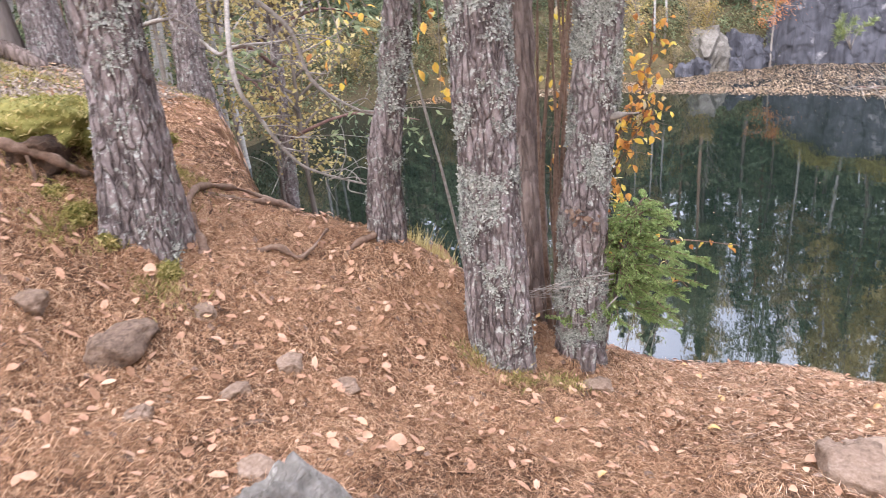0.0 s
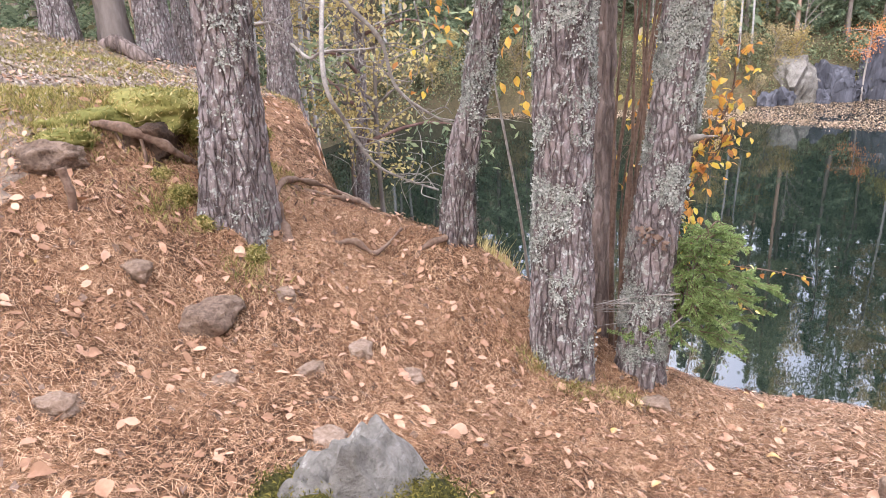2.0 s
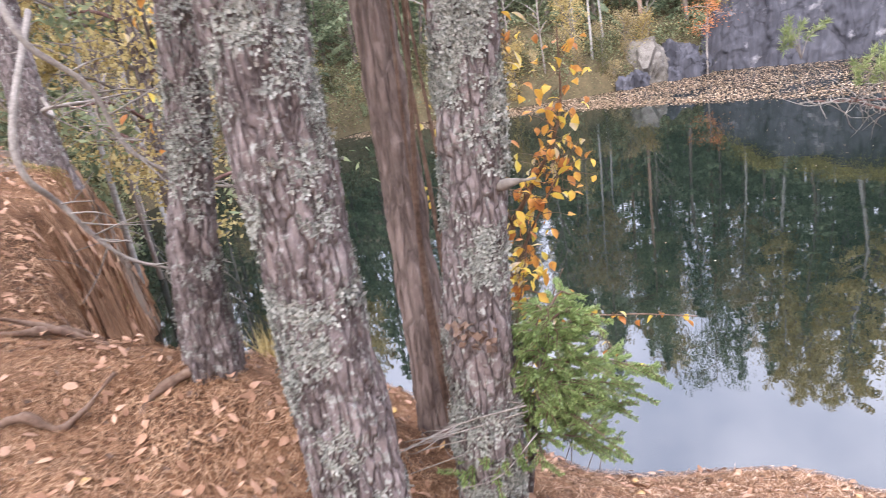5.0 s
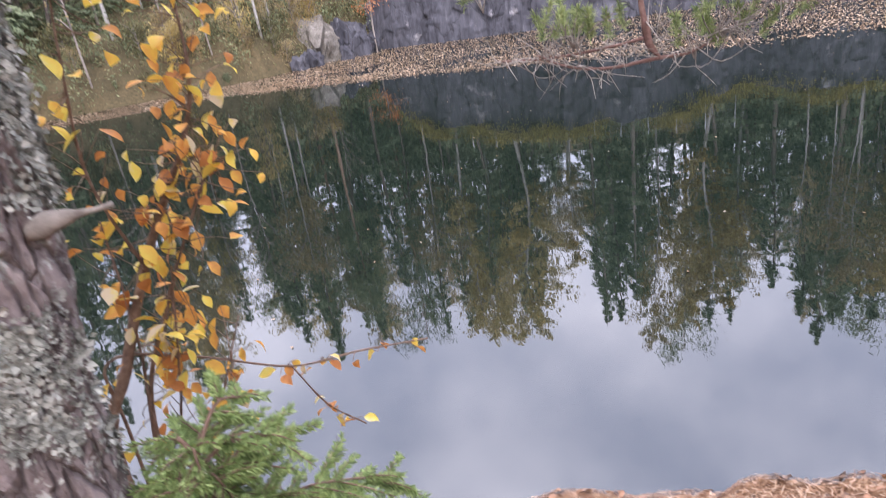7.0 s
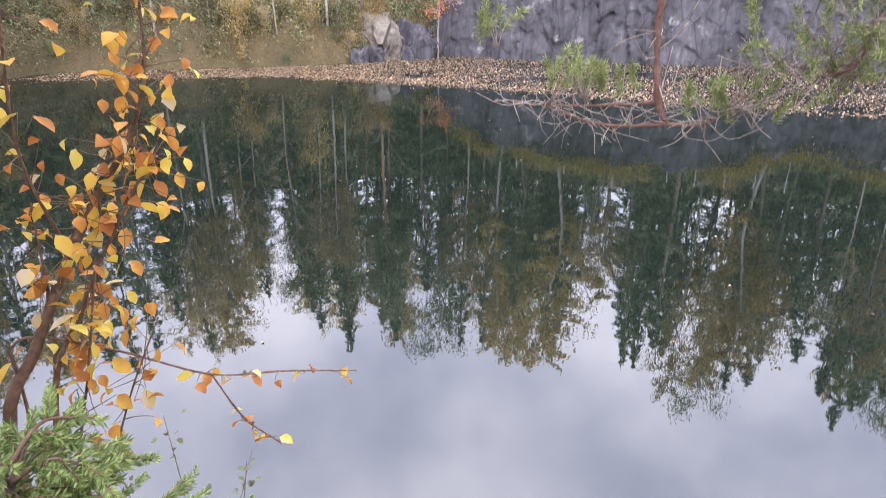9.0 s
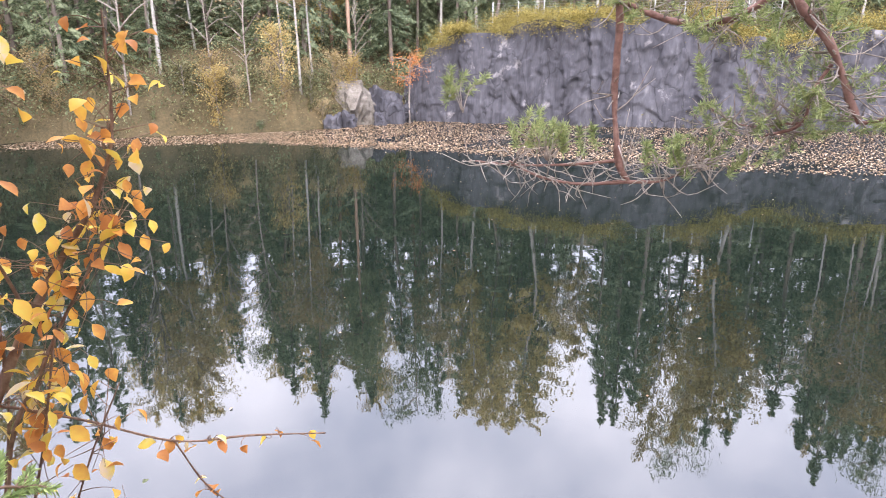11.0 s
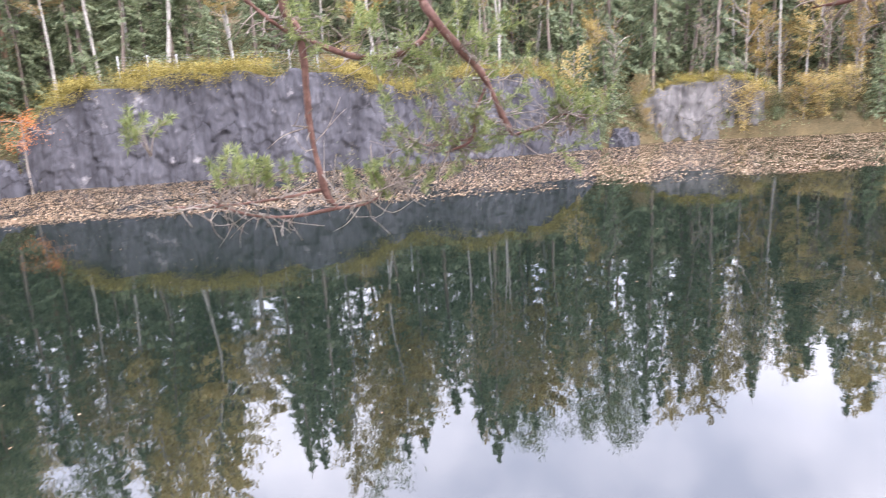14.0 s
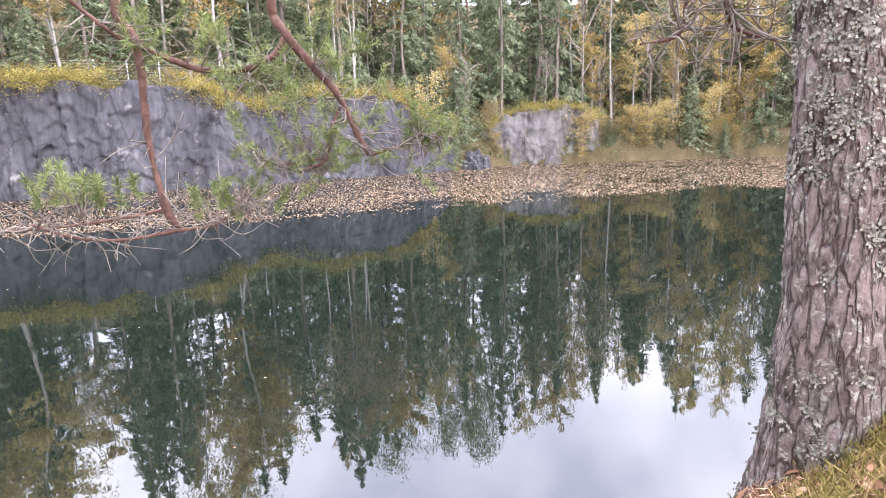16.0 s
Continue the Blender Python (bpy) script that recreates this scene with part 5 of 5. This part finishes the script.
for b, d, L, fall in BOUGHS:
    tip = b + d * L + np.array([0, 0, fall])
    mid = (b + tip) / 2 + np.array([0, 0, 0.05])
    bl = spline([b, mid, tip], 24)
    tubes, shoots = [tube([b, mid, tip], 0.006, 0.002, 5, 10)], [(bl[6], bl[-1])]
    side = np.array([-d[1], d[0], 0])
    for j in range(int(6 + L * 18)):
        i = int(sr.integers(5, 23))
        s = side * sr.choice([-1, 1])
        e = bl[i] + (d * 0.8 + s * 0.8) * (0.06 + 0.30 * L * (1 - i / 30)) * sr.uniform(0.6, 1.1) + np.array([0, 0, sr.uniform(-0.06, 0.03)])
        tubes.append(tube([bl[i], (bl[i] + e) / 2 + np.array([0, 0, 0.008]), e], 0.003, 0.0015, 4, 4))
        shoots.append((bl[i], e))
    cs, us, vs = [], [], []
    for p, q in shoots:
        n = int(np.linalg.norm(q - p) * 1150) + 14
        t = sr.uniform(0, 1.03, n)[:, None]
        ax = (q - p) / (np.linalg.norm(q - p) + 1e-9)
        o = np.cross(ax, units(n, sr))
        o /= np.linalg.norm(o, axis=1)[:, None] + 1e-9
        o = o + ax * 0.8
        o /= np.linalg.norm(o, axis=1)[:, None]
        w = np.cross(o, units(n, sr))
        w /= np.linalg.norm(w, axis=1)[:, None] + 1e-9
        Ln = sr.uniform(0.008, 0.012, n)[:, None]
        cs.append(p + (q - p) * t + o * Ln)
        us.append(o * Ln)
        vs.append(w * 0.0024)
    limb = part("branch", tube_mesh("branch", tubes), M_ROOT, sapling)
    part("needles", mesh_from("needles", *blades(np.concatenate(cs), np.concatenate(us), np.concatenate(vs)), False), M_YOUNG, limb, "short green needles", "stuff")

bare = []
for k in range(9):
    b = np.array([0.90, 3.12, 1.22 + 0.02 * k]) + sr.normal(size=3) * 0.02
    e = b + np.array([-0.42 - 0.05 * (k % 3), -0.14, -0.02]) * sr.uniform(0.6, 1.0) + sr.normal(size=3) * 0.05
    m = (b + e) / 2 + sr.normal(size=3) * 0.025
    bare.append(tube([b, m, e], 0.004, 0.0015, 5, 9))
    bare.append(tube([m, (m + e) / 2 + sr.normal(size=3) * 0.03, m + (e - m) * 0.7 + sr.normal(size=3) * 0.06], 0.0025, 0.001, 4, 6))
part("twig_growth", tube_mesh("twig_growth", bare), M_TWIG, sapling, "bare grey twigs before the pine trunk", "stuff")

# spruce behind the broad pine
shore_spruce = far_tree("spruce_tree", "small light green spruce behind the broad pine", 6.0, 0.06, M_BARK, M_YOUNG, spruce_crown(0.03, 0.27, 1.0), 5, "")
shore_spruce.scale = (0.24, 0.24, 0.27)
shore_spruce.location = (5.6, 1.5, max(ground_at(5.6, 1.5), 0.25))

# ---------------------------------------------------------------- rocks, roots, dead branches on the bank
mossy = boulder("mossy_rock", -0.01, 0.72, 0.36, 5, M_ROCK, "angular grey rock with dark moss on one side", 0.1, None, (0.98, 0.7, 0.95), "rock", 5, 0.38)
for v in mossy.data.vertices:
    f = max(0.0, min(1.0, (v.co.z + 0.12) / 0.40))
    v.co.x, v.co.y = v.co.x * (1 - 0.66 * f) - 0.03 * f, v.co.y * (1 - 0.5 * f)
mossy.rotation_euler = (0, 0, 0.15)
mossy.location.z = 1.955 - max(v.co.z for v in mossy.data.vertices)
for x, y, s, k, m, lab in [(-1.15, 1.83, 0.13, 1, 0, "flat brown stone half sunk in needles"), (-1.2, 1.05, 0.07, 2, 0, "small brown stone among the needles"), (-0.56, 2.02, 0.07, 3, 0, "small brown stone among the needles"), (-0.32, 2.0, 0.06, 4, 1, "small grey stone on edge"),
                           (-0.67, 1.74, 0.06, 6, 0, "small brown stone among the needles"), (-0.35, 1.23, 0.065, 22, 0, "pointed brown stone in the needles"), (-2.02, 2.0, 0.145, 8, 0, "reddish brown block in the mossy bank"), (-1.47, 1.80, 0.08, 9, 0, "brown stone below the bank"),
                           (1.62, 1.85, 0.14, 10, 0, "dark brown stone lying on the slope"), (1.78, 2.02, 0.12, 11, 0, "dark brown stone lying on the slope"),
                           (0.78, 2.80, 0.08, 13, 1, "grey stone between the roots"), (-0.9, 1.5, 0.05, 15, 1, "small grey stone among the needles"), (-1.0, 2.2, 0.06, 16, 1, "small grey stone among the needles")]:
    boulder("stone", x, y, s, k, [M_BROWNSTONE, M_ROCK if k == 12 else M_BROWNSTONE][m], lab, 0.36, None, (1.15, 0.85, 0.62), "stone", 4, 0.7)


def on_ground(pts, lift):
    return [(x, y, ground_at(x, y) + l) for (x, y), l in zip(pts, lift)]


ROOTS = [([(-1.32, 2.72), (-1.38, 3.0), (-1.35, 3.3), (-1.17, 3.42), (-0.85, 3.45)], [0.03, 0.05, 0.07, 0.06, -0.02], 0.034, 0.016), ([(-1.38, 3.05), (-1.3, 3.28), (-1.05, 3.5), (-0.9, 3.62)], [0.0, 0.02, 0.03, -0.05], 0.026, 0.014),
         ([(-1.28, 2.7), (-1.18, 2.6), (-1.05, 2.45)], [0.06, 0.02, -0.03], 0.038, 0.02), ([(-1.0, 2.8), (-0.9, 2.86), (-0.79, 2.9), (-0.71, 3.14)], [0.0, 0.06, 0.03, 0.08], 0.022, 0.016),
         ([(-1.95, 2.45), (-1.8, 2.5), (-1.68, 2.6), (-1.6, 2.68)], [0.0, 0.03, 0.01, -0.05], 0.024, 0.016),
         ([(-0.45, 3.22), (-0.55, 3.12), (-0.62, 3.0)], [0.05, 0.03, -0.03], 0.04, 0.015), ([(-0.6, 1.5), (-0.5, 1.6), (-0.44, 1.62)], [0.0, 0.02, -0.01], 0.012, 0.006)]
for k, (pts, lift, r0, r1) in enumerate(ROOTS):
    thing("root", tube_mesh("root", [tube(on_ground(pts, [q - 0.25 * r0 for q in lift]), r0 * 0.8, r1 * 0.7, 10, 50, r0 * 0.45, seed=k)]), M_ROOT, "bare brown pine root crossing the needles", "root", group="pine roots")
DEAD = [[(-2.05, 5.3, 3.4), (-1.61, 4.18, 2.58), (-1.48, 4.23, 2.22), (-1.3, 4.3, 1.9), (-1.1, 4.38, 1.76), (-0.82, 4.46, 1.65)], [(-1.6, 4.4, 3.4), (-1.41, 4.26, 3.08), (-1.2, 4.34, 2.83), (-1.1, 4.38, 2.46), (-0.82, 4.46, 2.23), (-0.6, 4.5, 2.15)],
        [(-3.2, 6.8, 2.9), (-2.6, 6.0, 2.72), (-2.01, 5.09, 2.76), (-1.73, 5.21, 2.77), (-1.39, 5.33, 2.79)], [(-2.9, 5.0, 2.96), (-2.5, 4.84, 3.01), (-2.36, 4.92, 3.0), (-2.2, 5.0, 2.85)]]
dr = np.random.default_rng(44)
for k, pts in enumerate(DEAD):
    dead = thing("dead_branch", tube_mesh("dead_branch", [tube(pts, 0.022, 0.006, 7, 40, 0.003)]), M_TWIG, "bare pale dead branch reaching over the water", "branch", group="dead branches")
    line = spline(pts, 60)
    twigs = []
    for j in range(16 if k < 2 else 9):
        b = line[int(dr.integers(18, 59))]
        d = dr.normal(size=3) * np.array([1, 0.7, 0.6]) + np.array([0.5, 0, -0.1])
        e = b + d / np.linalg.norm(d) * dr.uniform(0.15, 0.6)
        m = (b + e) / 2 + dr.normal(size=3) * 0.05
        twigs.append(tube([b, m, e], 0.006, 0.002, 4, 8))
        e2 = m + (dr.normal(size=3)) * 0.18
        twigs.append(tube([m, (m + e2) / 2 + 0.02, e2], 0.003, 0.0015, 4, 5))
    part("twig_growth", tube_mesh("twig_growth", twigs), M_TWIG, dead, kind="stuff")
# thin stems between the pines
thicket = thing("sapling_thicket", None, None, "cluster of thin bare stems between the pines", "bush")
for k in range(7):
    x, y = 0.58 + dr.uniform(-0.05, 0.12), 3.55 + dr.uniform(-0.15, 0.35)
    z = ground_at(x, y)
    top = (x + dr.uniform(-0.02, 0.30), y + dr.uniform(-0.1, 0.2), z + 3.4)
    part("stem", tube_mesh("stem", [tube([(x, y, z - 0.05), (x + dr.uniform(-0.05, 0.08), y, z + 1.0), (x + dr.uniform(-0.02, 0.2), y + 0.05, z + 2.1), top], dr.uniform(0.008, 0.02), 0.005, 7, 30, 0.002)]), M_ROOT, thicket)
for pts, r in [([(0.0, 4.25, 0.2), (-0.1, 4.3, 1.2), (-0.28, 4.35, 2.2), (-0.5, 4.4, 3.2)], 0.016), ([(0.1, 4.2, 0.3), (0.05, 4.25, 1.2), (0.0, 4.3, 2.2), (0.05, 4.3, 3.3)], 0.012)]:
    part("stem", tube_mesh("stem", [tube(pts, r, 0.006, 7, 30, 0.002)]), M_TWIG, thicket)
stub_line = spline([(0.86, 3.24, 2.2), (0.95, 3.2, 2.22), (1.04, 3.18, 2.23)], 8)
part("branch_stub", tube_mesh("branch_stub", [tube(stub_line, 0.017, 0.009, 9, 14, 0.006)]), M_TWIG, PINE_3, "pale broken branch stub")
boul = [(0.70, 3.06, 1.72), (0.78, 3.05, 1.68)]
fung = np.random.default_rng(3)
part("fungus", mesh_from("fungus", *random_leaves(np.array(boul)[fung.integers(0, 2, 40)] + fung.normal(size=(40, 3)) * 0.025, 0.018, fung, 0.3, 0.8), False), M_ROOT, PINE_3, "brown flaking bracket growth", "stuff")
# solid dark lump added to stand in for the dark hollow at the trunk foot
thing("dark_burl", tube_mesh("dark_burl", [tube([(-4.75, 5.5, 2.85), (-4.6, 5.5, 2.95), (-4.4, 5.55, 2.85), (-4.25, 5.6, 2.7)], 0.10, 0.07, 10, 24, 0.04)]), M_REDBARK, "dark lump in place of the hollow at the foot of a pale trunk", "burl")

# ---------------------------------------------------------------- moss, grass, needles, fallen leaves
def scatter(n, x0, x1, y0, y1, seed):
    r = np.random.default_rng(seed)
    x, y = r.uniform(x0, x1, n), r.uniform(y0, y1, n)
    z = height(x, y)
    ok = z > 0.12
    return np.stack([x[ok], y[ok], z[ok]], 1), r


def lying(c, r, length, width, tilt=0.25, lift=0.006, shape=blades):
    a = r.uniform(0, 2 * np.pi, len(c))
    e = 0.04
    sx = (height(c[:, 0] + e, c[:, 1]) - height(c[:, 0] - e, c[:, 1])) / (2 * e)
    sy = (height(c[:, 0], c[:, 1] + e) - height(c[:, 0], c[:, 1] - e)) / (2 * e)
    u = np.stack([np.cos(a), np.sin(a), np.cos(a) * sx + np.sin(a) * sy + r.normal(size=len(a)) * tilt], 1)
    w = np.stack([-np.sin(a), np.cos(a), -np.sin(a) * sx + np.cos(a) * sy + r.normal(size=len(a)) * tilt], 1)
    s = (length * r.uniform(0.5, 1.2, len(c)))[:, None]
    return shape(c + np.array([0, 0, lift]) + np.stack([0 * a, 0 * a, r.uniform(0, 0.012, len(a))], 1), u * s, w * s * width)


c, r = scatter(205000, -2.6, 4.0, 0.2, 4.6, 71)
thing("pine_needles", mesh_from("pine_needles", *lying(c, r, 0.025, 0.042, 0.4), False), M_NEEDLE, "carpet of fallen rust-coloured pine needles", "needles", "stuff")
c, r = scatter(120000, -1.9, 1.3, 0.6, 3.3, 78)
thing("pine_needles", mesh_from("pine_needles", *lying(c, r, 0.021, 0.045, 0.45, 0.012), False), M_NEEDLE, "loose top layer of curled rust-coloured needles", "needles", "stuff")
c, r = scatter(30000, -6.5, -1.2, 2.6, 9.5, 72)
c = c[c[:, 0] + 0.25 * (c[:, 1] - 2.5) > -2.4]
thing("pine_needles", mesh_from("pine_needles", *lying(c, r, 0.045, 0.06, 0.3), False), M_NEEDLE, "dry needles strewn over the upper bank", "needles", "stuff")
# lake side of the slope: worn needles whose paler colour also carries the light
c, r = scatter(60000, 0.5, 4.0, 0.2, 4.6, 77)
c = c[c[:, 0] - 0.55 * (3.0 - c[:, 1]) + r.normal(size=len(c)) * 0.3 > 0.75]
thing("pine_needles", mesh_from("pine_needles", *lying(c, r, 0.026, 0.05, 0.3, 0.012), False), M_PALELITNEEDLE, "trodden pale needles on the path to the water, with lake light in their colour", "needles", "stuff")
c, r = scatter(9500, -6.0, 4.4, -0.2, 8.0, 73)
thing("leaf_litter", mesh_from("leaf_litter", *lying(c, r, 0.026, 0.5, 0.3, 0.019, ovals), False), M_LEAF, "small pale birch leaves strewn over the slope", "leaves", "stuff")

c, r = scatter(30000, -6.4, -2.0, 1.5, 6.6, 74)
c = c[(c[:, 0] + 0.25 * (c[:, 1] - 2.5) + r.normal(size=len(c)) * 0.15 < -2.35) & (c[:, 1] + r.normal(size=len(c)) * 0.35 > 2.2)]
thing("leaf_litter", mesh_from("leaf_litter", *lying(c, r, 0.019, 0.5, 0.35, 0.010, ovals), False), M_PALELEAF, "pale dry leaves covering the upper bank", "leaves", "stuff")

c, r = scatter(750, -2.6, 3.6, 0.0, 4.2, 75)
thing("twig_litter", mesh_from("twig_litter", *lying(c, r, 0.055, 0.04, 0.15, 0.010), False), M_ROOT, "thin brown twigs lying among the needles", "twigs", "stuff")
c, r = scatter(2600, -2.6, 3.6, 0.0, 4.2, 76)
thing("bark_flakes", mesh_from("bark_flakes", *lying(c, r, 0.016, 0.7, 0.5, 0.008), False), M_ROOT, "dark bark flakes and cone scales in the litter", "bark", "stuff")

# moss on the upper mound, round the pine feet and on the rock
MOSS = [(-2.0, 2.85, 0.42, 2600), (-2.35, 2.4, 0.35, 1800), (-2.6, 2.0, 0.4, 1500), (-1.7, 3.05, 0.28, 1300), (-1.62, 2.2, 0.12, 200), (-1.18, 2.18, 0.12, 160), (0.38, 2.58, 0.10, 150), (0.62, 2.72, 0.12, 170), (0.15, 2.66, 0.08, 120), (3.42, 1.60, 0.2, 1700), (3.75, 1.5, 0.25, 1500), (3.35, 1.85, 0.12, 500), (-4.0, 4.6, 0.8, 2600), (-4.9, 4.9, 0.8, 2200), (-3.1, 6.55, 0.3, 500)]
mc, mr = [], np.random.default_rng(81)
for x, y, s, n in MOSS:
    q = mr.normal(size=(n, 2)) * s * 0.55 + np.array([x, y])
    mc.append(np.concatenate([q, height(q[:, 0], q[:, 1])[:, None] + np.abs(mr.normal(size=(n, 1))) * 0.012], 1))
mc = np.repeat(np.concatenate(mc), 2, 0)
mc = mc + mr.normal(size=mc.shape) * np.array([0.015, 0.015, 0.004])
up = np.stack([mr.normal(size=len(mc)) * 0.6, mr.normal(size=len(mc)) * 0.6, np.ones(len(mc))], 1)
L = mr.uniform(0.010, 0.028, len(mc))[:, None]
sd = np.cross(up, units(len(mc), mr))
sd /= np.linalg.norm(sd, axis=1)[:, None]
thing("moss", mesh_from("moss", *blades(mc + up * L * 0.6, up * L, sd * L * 0.10), False), M_GRASS, "yellow-green moss and short grass on the bank", "moss", "stuff")
gq = mr.normal(size=(420, 2)) * np.array([0.10, 0.16]) + np.array([-0.33, 4.2])
gb = np.concatenate([gq, height(gq[:, 0], gq[:, 1])[:, None]], 1)
gu = np.stack([mr.normal(size=420) * 0.3, mr.normal(size=420) * 0.3, np.ones(420)], 1) * mr.uniform(0.05, 0.13, 420)[:, None]
gw = np.cross(gu, units(420, mr))
gw *= 0.003 / (np.linalg.norm(gw, axis=1)[:, None] + 1e-9)
thing("shore_grass", mesh_from("shore_grass", *blades(gb + gu * 0.9, gu, gw), False), M_GOLD, "tuft of ochre dry grass at the bank edge", "grass", "stuff")
spots = np.array([(Euler((0, 0, 0.15)).to_matrix() @ v.co + mossy.location)[:] for v in mossy.data.vertices])
lump = fbm(spots, 9.0, 2, 6)
rc = spots[(spots[:, 1] < 0.70 + 0.04 * lump) & (spots[:, 2] < 1.82 + 0.03 * lump) & (spots[:, 2] > 1.6)]
thing("rock_moss", mesh_from("rock_moss", *random_leaves(np.repeat(rc, 44, 0) + mr.normal(size=(len(rc) * 44, 3)) * 0.007, 0.0036, mr, 0, 0.35), False), M_MOSS, "dark olive moss cushion on the rock", "moss", "stuff")

ROCKMOSS = [(-0.12, 0.60, 0.115, 31), (0.15, 0.60, 0.12, 32)]


def fuzz(host, n, size, material, label, top_only=False):
    q = np.array([v.co[:] for v in host.data.vertices])
    if top_only:
        q = q[q[:, 2] > 0]
    q = np.repeat(q, n, 0) + mr.normal(size=(len(q) * n, 3)) * 0.012
    part("moss_fuzz", mesh_from("moss_fuzz", *random_leaves(q, size, mr, 0, 0.24), False), material, host, label, "stuff")


for x, y, z, s, k, sq, lab in [(-1.98, 2.80, 2.44, 0.34, 3, (1.25, 0.9, 0.46), "thick yellow-green moss cushion on the overhanging bank"), (-1.70, 2.86, 2.34, 0.24, 8, (1.1, 0.9, 0.5), "yellow-green moss cushion beside the pine"),
                               (-2.40, 2.62, 2.38, 0.36, 5, (1.3, 1.0, 0.36), "flat mat of pale moss and grass"), (-2.26, 2.22, 2.31, 0.22, 9, (1.25, 0.9, 0.5), "moss cushion round the brown rock"), (-2.75, 2.3, 2.38, 0.34, 11, (1.3, 1.0, 0.36), "flat mat of pale moss and grass")]:
    cushion = boulder("moss_cushion", x, y, s, k, M_GRASS, lab, 0.50, z - 0.1 * s * sq[2], sq, "moss", 4, 0.0)
    fuzz(cushion, 7, 0.014, M_GRASS, "short pale moss tips")
for x, y, s, k in ROCKMOSS:
    cushion = boulder("moss_cushion", x, y, s, k, M_MOSS, "dark olive moss cushion against the grey rock", 0.3, 1.745, (1.2, 0.8, 0.75), "moss", 4, 0.0)
    fuzz(cushion, 16, 0.006, M_MOSS, "short olive moss tips")
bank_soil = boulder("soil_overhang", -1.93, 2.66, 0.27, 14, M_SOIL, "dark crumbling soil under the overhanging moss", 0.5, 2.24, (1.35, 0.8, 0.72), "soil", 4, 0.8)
thing("root", tube_mesh("root", [tube([(-2.18, 2.44, 2.40), (-2.02, 2.34, 2.42), (-1.86, 2.36, 2.38), (-1.74, 2.44, 2.30), (-1.68, 2.55, 2.2)], 0.022, 0.017, 12, 60, 0.018, seed=41)]), M_ROOT, "thick brown root arching over the soil hollow", "root", group="pine roots")
for k, (p0, p1) in enumerate([((-2.08, 2.36, 2.40), (-2.06, 2.3, 2.16)), ((-1.95, 2.36, 2.38), (-1.90, 2.3, 2.14)), ((-1.82, 2.38, 2.34), (-1.83, 2.34, 2.12))]):
    thing("root", tube_mesh("root", [tube([p0, ((p0[0] + p1[0]) / 2 + 0.03, p0[1] - 0.02, (p0[2] + p1[2]) / 2), p1], 0.010, 0.005, 7, 16, 0.003, seed=50 + k)]), M_ROOT, "thin hanging root in the soil hollow", "root", group="pine roots")
z1 = ground_at(0.74, 2.98)
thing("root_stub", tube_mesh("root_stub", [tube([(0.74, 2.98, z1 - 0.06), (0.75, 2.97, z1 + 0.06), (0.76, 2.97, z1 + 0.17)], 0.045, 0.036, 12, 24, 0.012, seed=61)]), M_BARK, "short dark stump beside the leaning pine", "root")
z0 = ground_at(-1.79, 1.86)
thing("root_stub", tube_mesh("root_stub", [tube([(-1.80, 1.86, z0 - 0.06), (-1.79, 1.855, z0 + 0.08), (-1.81, 1.85, z0 + 0.2)], 0.021, 0.015, 12, 30, 0.012, seed=60)]), M_ROOT, "broken brown root stub standing upright in needles", "root")
for x, y, z, s, k in [(-2.12, 2.34, 2.2, 0.08, 21), (-1.74, 2.36, 2.12, 0.06, 23), (-1.60, 2.32, 2.04, 0.065, 24), (-1.22, 2.32, None, 0.05, 25), (-1.46, 2.28, None, 0.04, 26)]:
    tuft = boulder("moss_tuft", x, y, s, k, M_MOSS, "small dark green moss tuft on the bank", 0.4, z, (1.0, 0.9, 0.8), "moss", 3, 0.0)
    fuzz(tuft, 14, 0.013, M_GRASS, "short moss tips")

# single fallen leaves near the walker
FALLEN = [leaf_mesh("fallen_leaf", L, W, c, s) for L, W, c, s in [(0.055, 0.018, 0.8, 11), (0.045, 0.016, -0.7, 12), (0.065, 0.020, 1.2, 13), (0.05, 0.021, 0.3, 14)]]
c, r = scatter(300, -1.9, 2.6, 0.3, 3.9, 91)
for q in c[:280]:
    leaf = part("fallen_leaf", FALLEN[int(r.integers(0, 4))], M_LEAF, ground)
    leaf.location = (q[0], q[1], q[2] + 0.03)
    leaf.rotation_euler = (r.normal() * 0.3, r.normal() * 0.3, r.uniform(0, 6.28))
    leaf.scale = [r.uniform(0.7, 1.25)] * 3
